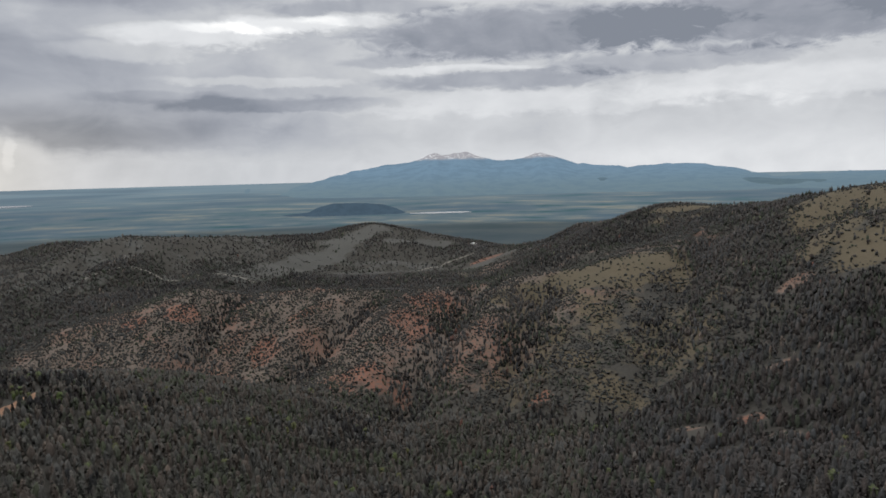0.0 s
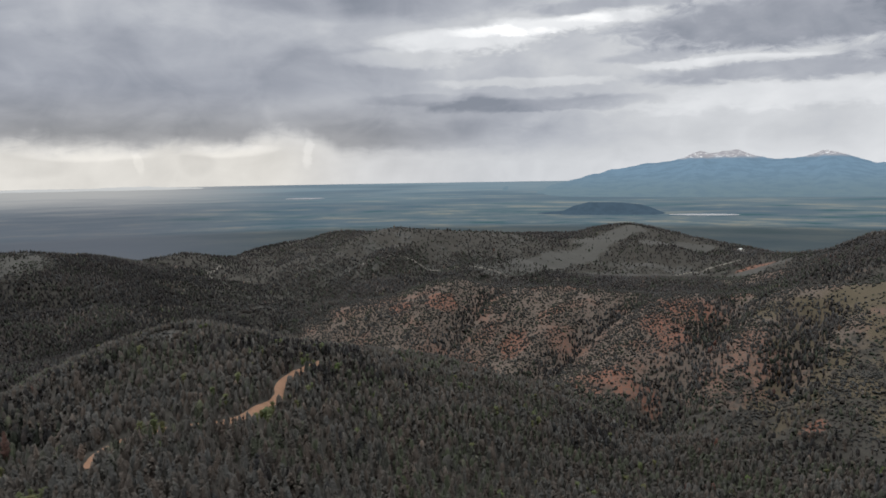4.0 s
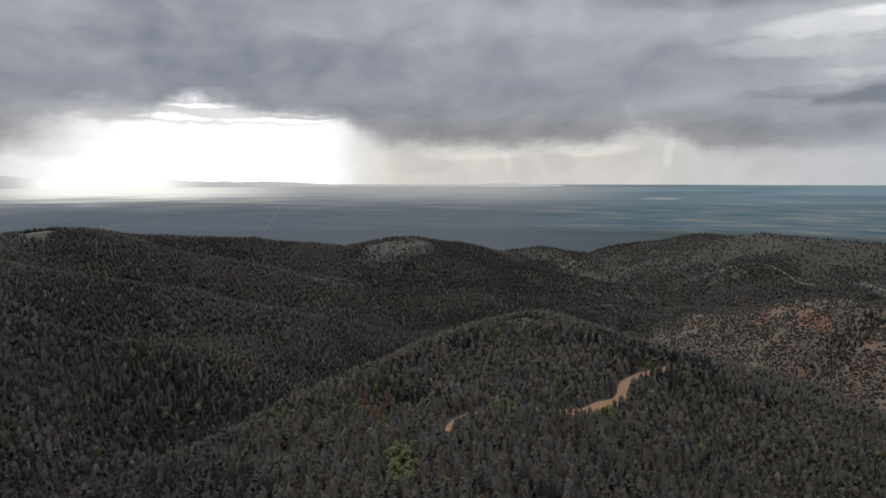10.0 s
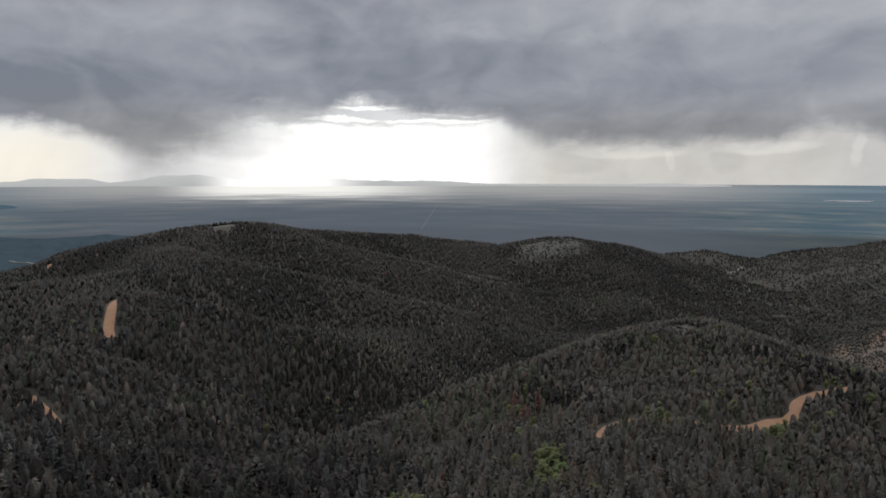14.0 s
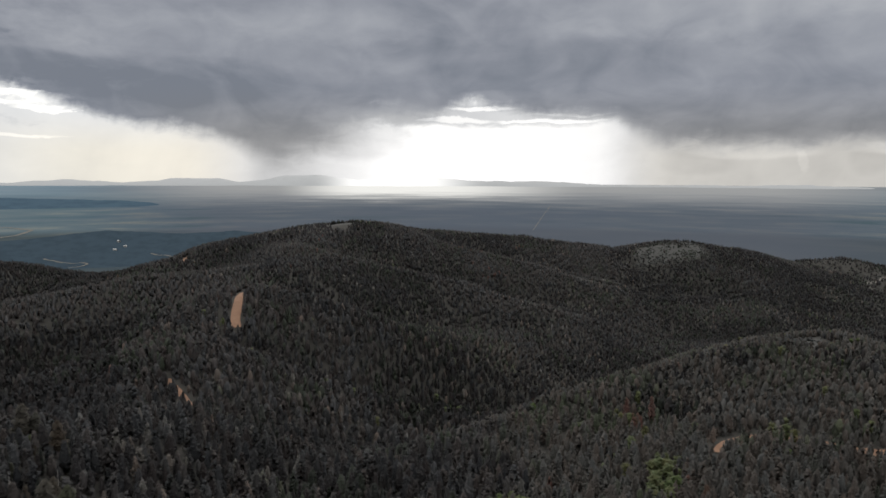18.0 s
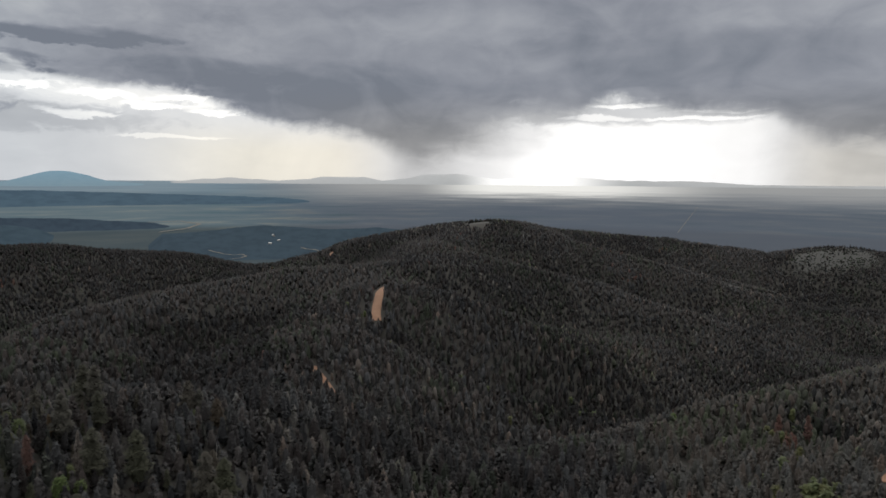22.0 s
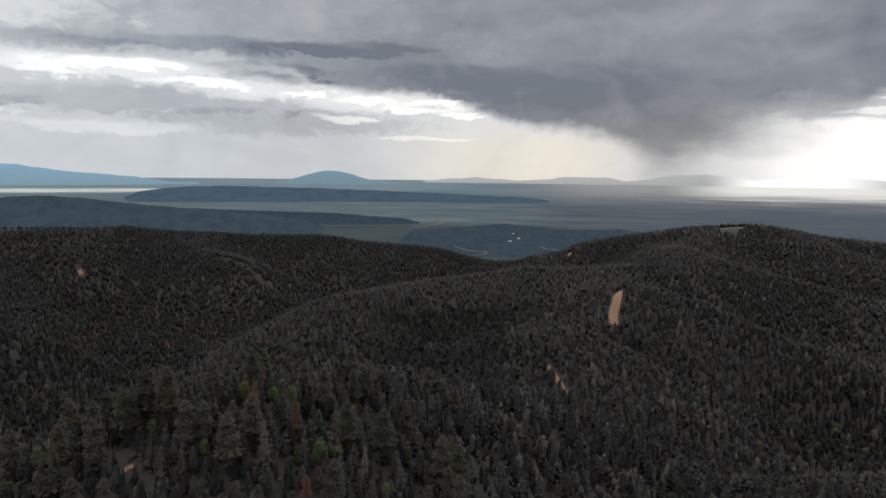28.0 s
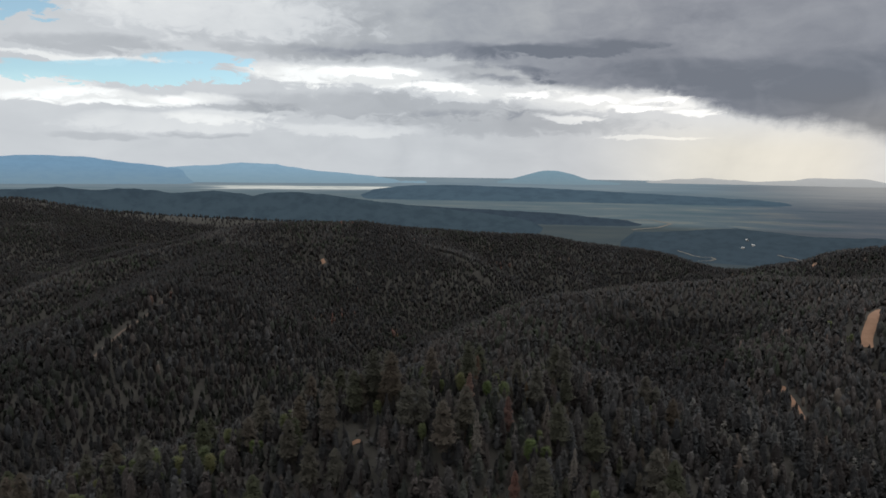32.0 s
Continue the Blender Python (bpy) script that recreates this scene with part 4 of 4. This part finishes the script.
def cleared(x, y):
    bare = (near_line(x, y, [road[3] for road in ROADS]) < 3.4) | (near_line(x, y, [ROADS[1][3]]) < 4.6) | (near_line(x, y, [ROADS[0][3]]) < 3.7)
    # the cut below the spur's road is kept low
    r = np.hypot(x, y) + 1e-6
    a = azimuth(x, y)
    bare |= (near_line(x * (1 + 5.0 / r), y * (1 + 5.0 / r), [ROADS[0][3]]) < 3.2) & ((a < 38) | ((a > 47) & (a < 51)))
    for spot in CLEARINGS:
        bare |= patch(x, y, *spot) > 0.65
    return bare


def growth(name, label, x, y, variants, h, mat, spread=(0.62, 1.25)):
    z = ground_height(x, y)
    height = h * rng.uniform(*spread, len(x)) * (0.85 + 0.35 * fbm(x, y, 45, 61))
    girth = rng.uniform(0.85, 1.25, len(x))
    v, f, tone = planted(variants, x, y, z - 0.3, height, girth, rng.integers(0, len(variants), len(x)))
    me = mesh_of(name, v, f, mat, True)
    give(me, "tone", tone)
    tagged(new(name, me), label, "forest", kind="stuff")
    print(name, len(x), "plants", len(f), "triangles")


def crowns(seed, tufts, size, start, sides, core):
    kinds = ["pine", "pine", "spruce", "pine", "pine", "pine"]
    return [leafy_tree(seed + k, tufts, size, (0.225 if tufts > 50 else 0.25 if tufts > 8 else 0.29) + 0.025 * (k % 3), start, kind, core, sides) for k, kind in enumerate(kinds)]


def knoll(x, y):
    """The near knoll, whose trees stand as single things."""
    a, r = azimuth(x, y), np.hypot(x, y)
    return (a > 101) & (a < 157) & (r > 168) & (r < 246)


SHOULDER, PALE_SPUR = ([p[:2] for p in RIDGES[k][2]] for k in ("road_shoulder", "far_west_spur"))


def plant_forests():
    bands = (
        ("near_forest", 165, 340, 3.7, crowns(100, 78, 0.064, 0.10, 5, 0.72), 8.8),
        ("middle_forest", 340, 560, 3.6, crowns(120, 30, 0.066, 0.06, 4, 0.80), 7.7),
        ("far_forest", 560, 1250, 3.4, crowns(140, 3, 0.13, 0.02, 3, 0.98), 6.5),
        ("distant_forest", 1250, 1750, 6.4, crowns(160, 2, 0.20, 0.02, 4, 0.95), 6.4),
    )
    for title, r0, r1, gap, kinds, tall in bands:
        x, y = scatter(r0, r1, gap, -39, 159)
        r, a = np.hypot(x, y), azimuth(x, y)
        ok = (rng.uniform(0, 1, len(x)) < woods(x, y)) & ~cleared(x, y) & ~knoll(x, y) & ((r > 192) | (a > 92))
        if r0 > 1000:
            ok &= ground_height(x, y) > plain_height(r) + 9
            thick = np.max([patch(x, y, *q) for q in ((15, 1430, 90, 50), (12, 1560, 90, 60), (6, 1600, 80, 40), (31, 1620, 140, 60), (-4, 1420, 90, 60))], axis=0)
            ok &= rng.uniform(0, 1, len(x)) < np.maximum(0.30 + 0.9 * np.clip((fbm(x, y, 130, 55) - 0.4) * 5, 0, 1), thick * 1.5)
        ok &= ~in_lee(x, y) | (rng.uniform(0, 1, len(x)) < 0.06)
        x, y, r, a = x[ok], y[ok], r[ok], a[ok]
        chance = rng.uniform(0, 1, len(x))
        kind = chance + (fbm(x, y, 60, 71) - 0.47) * 0.6
        lush = ((fbm(x, y, 30, 81) > 0.62) & (rng.uniform(0, 1, len(x)) < 0.05) & (r < 560)) | ((rng.uniform(0, 1, len(x)) < 0.008) & (a > 5) & (a < 62) & (r < 600))
        lush &= (a < 96) | (r < 262)
        for spot in ((53.4, 256, 6, 24), (44.8, 336, 6, 10), (36.6, 352, 5, 9), (32.6, 470, 5, 14), (66, 214, 7, 10)):
            lush |= (patch(x, y, *spot) > 0.6) & (chance < 0.9)
        grey, rust = (kind >= np.where((a > 98) & (r > 262), 1.12, 1.0)) & ~lush, ((kind < -0.12) | ((patch(x, y, 55.3, 338, 7, 12) > 0.65) & (chance < 0.5))) & ~lush
        live = ~(grey | rust | lush)
        # dark spruce colour stands in for shade on the north and west slopes
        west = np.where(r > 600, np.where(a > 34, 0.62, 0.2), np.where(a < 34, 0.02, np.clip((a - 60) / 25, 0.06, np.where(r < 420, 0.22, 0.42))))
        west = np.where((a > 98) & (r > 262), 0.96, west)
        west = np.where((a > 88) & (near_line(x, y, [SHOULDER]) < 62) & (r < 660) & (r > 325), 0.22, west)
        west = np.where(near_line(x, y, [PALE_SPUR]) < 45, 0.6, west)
        # spruce in hollows, pine on ridge backs: hollow shade put into needle colour
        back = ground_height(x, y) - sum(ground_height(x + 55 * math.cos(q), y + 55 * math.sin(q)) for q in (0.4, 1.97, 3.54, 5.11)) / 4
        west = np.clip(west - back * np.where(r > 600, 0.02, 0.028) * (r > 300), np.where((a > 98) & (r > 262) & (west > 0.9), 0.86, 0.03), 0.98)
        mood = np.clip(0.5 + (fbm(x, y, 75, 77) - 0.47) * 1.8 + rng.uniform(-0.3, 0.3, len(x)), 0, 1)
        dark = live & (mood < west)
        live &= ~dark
        spur = live & (a > -12) & (a + (fbm(x, y, 45, 33) - 0.47) * 34 < 68) & (r < 640)
        live &= ~spur
        even = (0.6, 1.3) if r0 < 500 else (0.72, 1.15)
        if spur.sum() > 3:
            growth(title.replace("forest", "spur_pines"), "green pines covering the near spur", x[spur], y[spur], kinds, tall, SPUR_PINE)
        growth(title, "dense grey-green pine forest covering the slopes", x[live], y[live], kinds, tall, FOREST, even)
        growth(title.replace("forest", "spruces"), "spruce forest, its colour darkened for the shaded slopes", x[dark], y[dark], kinds, tall, SPRUCE_SHADE, even)
        growth(title.replace("forest", "dead_trees"), "scattered grey dead conifers among the forest", x[grey], y[grey], kinds, 0.93 * tall, GREYED)
        if rust.sum() > 3:
            growth(title.replace("forest", "red_trees"), "scattered conifers with dead reddish needles", x[rust], y[rust], kinds, 0.93 * tall, RUSSET)
        if lush.sum() > 3:
            tufts = 70 if r0 < 300 else 26
            leafy = [leafy_tree(300 + k, tufts, 0.11, 0.25, 0.12, "aspen", 0.7) for k in range(3)]
            growth(title.replace("forest", "aspens"), "green aspens standing among the conifers", x[lush], y[lush], leafy, 7.2, GREEN)


plant_forests()


def bush(seed, sides=4):
    """A low rounded bush of unit height."""
    r = np.random.default_rng(seed)
    v, f = lathe(r, [(0.52, 0.0), (0.66, 0.42)], sides, 0.3)
    v[:, 2] += r.uniform(-0.08, 0.08, len(v)) * (v[:, 2] > 0.1)
    return v, f


def plant_scrub():
    bushes = [bush(400 + k, 3) for k in range(6)]
    for title, r0, r1, gap, tall in (("scrub", 380, 1230, 2.5, 1.7), ("hill_scrub", 1230, 1700, 4.8, 2.1)):
        x, y = scatter(r0, r1, gap, -40, 62)
        r = np.hypot(x, y)
        red, tan, pale = soils(x, y)
        bare = np.clip(1 - woods(x, y), 0, 1)
        odds = bare * np.where(tan > 0.8, 0.22, np.where(tan > 0.55, 0.8, np.where(pale > 0.5, 0.9, 1.9))) * np.where(r < 540, np.clip(red * 1.5, 0, 1), 1)
        if r0 > 1000:
            odds = np.where(pale > 0.55, 0.10, 0.85)
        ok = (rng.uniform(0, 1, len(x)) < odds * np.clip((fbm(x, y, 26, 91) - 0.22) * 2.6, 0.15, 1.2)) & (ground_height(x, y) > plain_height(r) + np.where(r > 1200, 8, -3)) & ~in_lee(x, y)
        growth(title, "low round juniper and oak scrub dotting the open slopes", x[ok], y[ok], bushes, tall, SCRUB, (0.35, 1.7))
    x, y = scatter(166, 248, 3.9, 100, 158)
    ok = (rng.uniform(0, 1, len(x)) < 0.72) & ~cleared(x, y)
    dark = rng.uniform(0, 1, len(x)) < 0.45
    kinds = crowns(470, 110, 0.055, 0.10, 5, 0.74)
    growth("knoll_pines", "slim grey-green pines crowding the near knoll", x[ok & ~dark], y[ok & ~dark], kinds, 8.6, FOREST, (0.55, 1.2))
    growth("knoll_spruces", "slim dark spruces crowding the near knoll", x[ok & dark], y[ok & dark], kinds, 8.6, SPRUCE_SHADE, (0.55, 1.2))
    x, y = scatter(160, 262, 2.6, 99, 158)
    ok = rng.uniform(0, 1, len(x)) < 0.6
    growth("undergrowth", "low bushes and saplings under the knoll's trees", x[ok], y[ok], [leafy_tree(450 + k, 8, 0.3, 0.5, 0.0, "pine", 0.8, 5) for k in range(4)], 2.2, FOREST, (0.3, 1.5))


plant_scrub()



# ---------------------------------------------------------------- roads
def road(width, mat, label, line):
    pts = np.array([polar(*p) for p in line])
    seg = np.hypot(*np.diff(pts, axis=0).T)
    along = np.concatenate([[0], np.cumsum(seg)])
    s = np.arange(0, along[-1], 3.0)
    x, y = np.interp(s, along, pts[:, 0]), np.interp(s, along, pts[:, 1])
    soft = np.ones(7) / 7
    x, y = (np.convolve(np.pad(q, 3, mode="edge"), soft, "valid") for q in (x, y))
    dx, dy = np.gradient(x), np.gradient(y)
    n = np.hypot(dx, dy)
    rows = []
    for k in (-1.0, -0.5, 0.0, 0.5, 1.0):
        w = width / 2 * k * (0.8 + 0.5 * vnoise(s, s * 0 + k * 50, 9, 3))
        px, py = x - dy / n * w, y + dx / n * w
        rows.append(np.stack([px, py, ground_height(px, py) + 0.5 - 0.35 * abs(k)], -1))
    v = np.stack(rows, 0).reshape(-1, 3)
    tagged(new("road", mesh_of("road", v, grid_faces(5, len(s)), mat, True)), label, "road", kind="structure")


for entry in ROADS:
    road(*entry)


# ---------------------------------------------------------------- single trees on the near knoll
def part(name, verts, faces, mat, parent, label="", smooth=False):
    ob = new(name, mesh_of(name, verts, faces, mat, smooth))
    ob.parent = parent
    return tagged(ob, label) if label else ob


def stem(points, radii, sides=6):
    """A tapering stem or limb through some points."""
    v = []
    for p, rad in zip(points, radii):
        a = np.arange(sides) / sides * 2 * math.pi
        v.append(np.stack([p[0] + rad * np.cos(a), p[1] + rad * np.sin(a), np.full(sides, p[2])], -1))
    return np.concatenate(v), grid_faces(len(points), sides, True)


def limb(start, end, r0):
    """A bare limb, thin at its end, that bends a little upwards."""
    start, end = np.array(start, float), np.array(end, float)
    mid = (start + end) / 2 - np.array([0, 0, 0.06 * np.linalg.norm(end - start)])
    d = (end - start) / np.linalg.norm(end - start)
    u = np.cross(d, [0, 0, 1.0])
    u /= np.linalg.norm(u)
    w = np.cross(u, d)
    v = []
    for p, rad in ((start, r0), (mid, r0 * 0.65), (end, r0 * 0.15)):
        v += [p + rad * (math.cos(k * 2.094) * u + math.sin(k * 2.094) * w) for k in range(3)]
    return np.array(v), grid_faces(3, 3, True)


def tree(name, label, category, seed, kind, tall, width, start, tufts, size, leaf, bark, limbs=2):
    r = np.random.default_rng(seed)
    thing = tagged(new(name), label, category, "trees on the near knoll")
    lean = r.uniform(-0.02, 0.02, 2) * tall
    ts = np.linspace(0, 0.93, 5)
    v, f = stem([(lean[0] * t * t, lean[1] * t * t, t * tall - 0.6 * (t == 0)) for t in ts], [tall * 0.016 * (1.05 - t) for t in ts])
    part("trunk", v, f, bark, thing, smooth=True)
    if tufts:
        v, f = leafy_tree(seed, tufts, size, width, start, kind, 0.62, 6)
        v = v * tall
        v[:, :2] += lean * (v[:, 2:] / tall) ** 2
        part("crown", v, f, leaf, thing)
    for k in range(limbs):
        a, t = r.uniform(0, 6.28), r.uniform(0.12, 0.3) if tufts else r.uniform(0.25, 0.9)
        reach = tall * (0.10 if tufts else 0.22 * (1.15 - t))
        z = t * tall
        v, f = limb((lean[0] * t * t, lean[1] * t * t, z), (reach * math.cos(a), reach * math.sin(a), z + reach * r.uniform(-0.1, 0.6)), tall * (0.005 if tufts else 0.007))
        part("limb", v, f, bark, thing)
    return thing


SINGLES = [
    (0.22, tree("pine_tree", "tall grey-green pine with a full rounded crown", "pine tree", 501, "pine", 16, 0.19, 0.10, 1100, 0.027, ONE_PINE, BARK)),
    (0.20, tree("pine_tree", "olive-brown pine with a narrow uneven crown", "pine tree", 502, "pine", 15, 0.165, 0.14, 1100, 0.027, ONE_OLIVE, BARK)),
    (0.16, tree("pine_tree", "broad old olive-brown pine with an open crown", "pine tree", 503, "pine", 17, 0.225, 0.2, 1100, 0.029, ONE_OLIVE, BARK)),
    (0.18, tree("spruce_tree", "dark pointed spruce with drooping tiers", "spruce tree", 504, "spruce", 17, 0.19, 0.05, 1000, 0.027, ONE_SPRUCE, BARK)),
    (0.12, tree("spruce_tree", "slender dark spruce with a pointed top", "spruce tree", 505, "spruce", 14, 0.155, 0.06, 1000, 0.027, ONE_SPRUCE, BARK)),
    (0.07, tree("aspen_tree", "green aspen with a pale trunk and round crown", "aspen tree", 506, "aspen", 11, 0.24, 0.25, 900, 0.032, ONE_GREEN, PALE_BARK)),
    (0.03, tree("dead_spruce", "grey dead spruce that has kept its twigs", "dead tree", 507, "spruce", 15, 0.15, 0.08, 800, 0.026, ONE_GREY, DEADWOOD)),
    (0.03, tree("dead_pine", "dead pine with rust-coloured needles", "dead tree", 508, "pine", 15, 0.18, 0.12, 1000, 0.028, ONE_RUSSET, BARK)),
    (0.01, tree("bare_snag", "bleached bare snag with forked limbs", "dead tree", 509, "none", 12, 0.0, 0.0, 0, 0.0, ONE_GREY, DEADWOOD, 12)),
]


def set_tree(ob, az, r, scale, first):
    x, y = polar(az, r)
    z = float(ground_height(np.array([x]), np.array([y]))[0])
    m = pose(x, y, z, 0, 0, random.uniform(0, 360)) @ Matrix.Diagonal((scale * random.uniform(0.9, 1.12), scale * random.uniform(0.9, 1.12), scale, 1))
    if first:
        ob.matrix_basis = m
    else:
        copy_thing(ob, m)


def plant_singles():
    used = set()
    # trees that stand out, each where it grows
    spots = [(6, 118.3, 184, 1.0), (8, 134.0, 214, 0.95), (7, 54.6, 352, 1.0), (7, 56.6, 350, 0.9), (6, 121.5, 190, 0.8), (2, 125.6, 208, 1.15), (2, 127.2, 214, 1.05), (8, 112.6, 236, 0.7), (5, 113.6, 186, 0.9), (5, 145.0, 214, 1.1)]
    x, y = scatter(168, 246, 5.6, 101, 157)
    ok = (rng.uniform(0, 1, len(x)) < 0.95) & ~cleared(x, y)
    odds = np.array([share for share, _ in SINGLES])
    for px, py in zip(x[ok], y[ok]):
        az, r = float(azimuth(px, py)), math.hypot(px, py)
        k = int(rng.choice(len(SINGLES), p=odds / odds.sum()))
        if az > 134 and rng.uniform() < 0.2:
            k = 5
        spots.append((k, az, r, float(rng.uniform(0.52, 0.92))))
    for k, az, r, scale in spots:
        set_tree(SINGLES[k][1], az, r, scale, k not in used)
        used.add(k)


plant_singles()


# ---------------------------------------------------------------- tracks and sheds far off
def on_slope(name, az, s):
    """A place on a far hill: azimuth and share of the way from its foot to its crest."""
    angles, grid = SURFACES[name]
    i = int(np.clip(np.searchsorted(angles, az), 0, len(angles) - 1))
    k = s * (len(grid) - 1)
    lo = min(int(k), len(grid) - 2)
    return grid[lo, i] * (1 - (k - lo)) + grid[lo + 1, i] * (k - lo)


def far_track(name, line, width, label):
    a = np.array(line, float)
    t = np.linspace(0, len(a) - 1, 10 * len(a))
    pts = [on_slope(name, np.interp(q, range(len(a)), a[:, 0]), np.interp(q, range(len(a)), a[:, 1])) for q in t]
    p = np.array(pts)
    soft = np.ones(5) / 5
    p = np.stack([np.convolve(np.pad(p[:, k], 2, mode="edge"), soft, "valid") for k in range(3)], -1)
    dx, dy = np.gradient(p[:, 0]), np.gradient(p[:, 1])
    n = np.hypot(dx, dy) + 1e-6
    side = np.stack([-dy / n, dx / n, 0 * n], -1) * width / 2
    up = np.array([0, 0, 2.5])
    v = np.concatenate([p - side + up, p + side + up])
    tagged(new("road", mesh_of("road", v, grid_faces(2, len(p)), ROAD_PALE)), label, "road", kind="structure")


far_track("low_hills", [(102.4, 0.44), (101.2, 0.30), (100.6, 0.26), (99.9, 0.27), (99.5, 0.22), (99.9, 0.17), (100.8, 0.15)], 6, "pale looping track on the low hills")
far_track("low_hills", [(95.2, 0.46), (94.4, 0.36), (93.6, 0.32), (92.4, 0.36)], 8, "pale track winding over the low hills")


def plain_road(line, width, label):
    pts = np.array([polar(*p) for p in line])
    t = np.linspace(0, len(pts) - 1, 40)
    x, y = np.interp(t, range(len(pts)), pts[:, 0]), np.interp(t, range(len(pts)), pts[:, 1])
    dx, dy = np.gradient(x), np.gradient(y)
    n = np.hypot(dx, dy)
    rows = []
    for k in (-0.5, 0.5):
        px, py = x - dy / n * width * k, y + dx / n * width * k
        rows.append(np.stack([px, py, plain_height(np.hypot(px, py)) + 7.5], -1))
    tagged(new("road", mesh_of("road", np.concatenate(rows), grid_faces(2, 40), ROAD_PALE)), label, "road", kind="structure")


plain_road([(64.6, 2350), (63.9, 2750), (63.2, 3300)], 2.0, "straight pale road crossing the plain")
plain_road([(112, 2560), (108, 2570), (104.5, 2600), (103, 2500), (104, 2380), (106, 2300)], 12, "pale road curving through the basin")


def shed(x, y, z, turn, size, label):
    """A small gabled shed with pale walls and a metal roof."""
    thing = tagged(new("shed"), label, "shed")
    w, d, h = size
    box = np.array([(sx * w / 2, sy * d / 2, k * h) for k in (0, 1) for sx, sy in ((-1, -1), (1, -1), (1, 1), (-1, 1))])
    faces = np.array([(0, 1, 5, 4), (1, 2, 6, 5), (2, 3, 7, 6), (3, 0, 4, 7), (4, 5, 6, 7), (3, 2, 1, 0)])
    part("wall", box, faces, DEADWOOD, thing)
    o, top = 0.3, h + w * 0.28
    for sx in (-1, 1):
        slab = np.array([(sx * (w / 2 + o), -d / 2 - o, h - 0.15), (sx * (w / 2 + o), d / 2 + o, h - 0.15), (0, d / 2 + o, top), (0, -d / 2 - o, top)])
        part("roof", np.concatenate([slab, slab + np.array([0, 0, 0.2])]), faces, TIN, thing, "pale metal roof")
    door = np.array([(-0.6, -d / 2 - 0.06, 0), (0.6, -d / 2 - 0.06, 0), (0.6, -d / 2 - 0.06, 2.1), (-0.6, -d / 2 - 0.06, 2.1)])
    part("door", np.concatenate([door, door + np.array([0, 0.05, 0])])[[0, 1, 5, 4, 3, 2, 6, 7]], faces, BARK, thing)
    thing.matrix_basis = pose(x, y, z, 0, 0, turn)


TIN = material("pale_metal_roofing", plain_tint((0.55, 0.55, 0.54), (0.7, 0.7, 0.69), 0.8), 0.5, spec=0.4)
for az, s, turn, size in ((97.4, 0.72, 20, (6, 9, 3)), (97.6, 0.52, 70, (5, 8, 3)), (96.9, 0.60, 110, (5, 7, 3))):
    p = on_slope("low_hills", az, s)
    shed(p[0], p[1], p[2] - 0.4, az + turn, size, "small pale shed with a metal roof among scrub")
hx, hy = polar(-2.6, 1520)
shed(hx, hy, float(ground_height(np.array([hx]), np.array([hy]))[0]) - 0.3, 30, (8, 11, 3.5), "lone cabin with a pale metal roof on the wooded saddle")
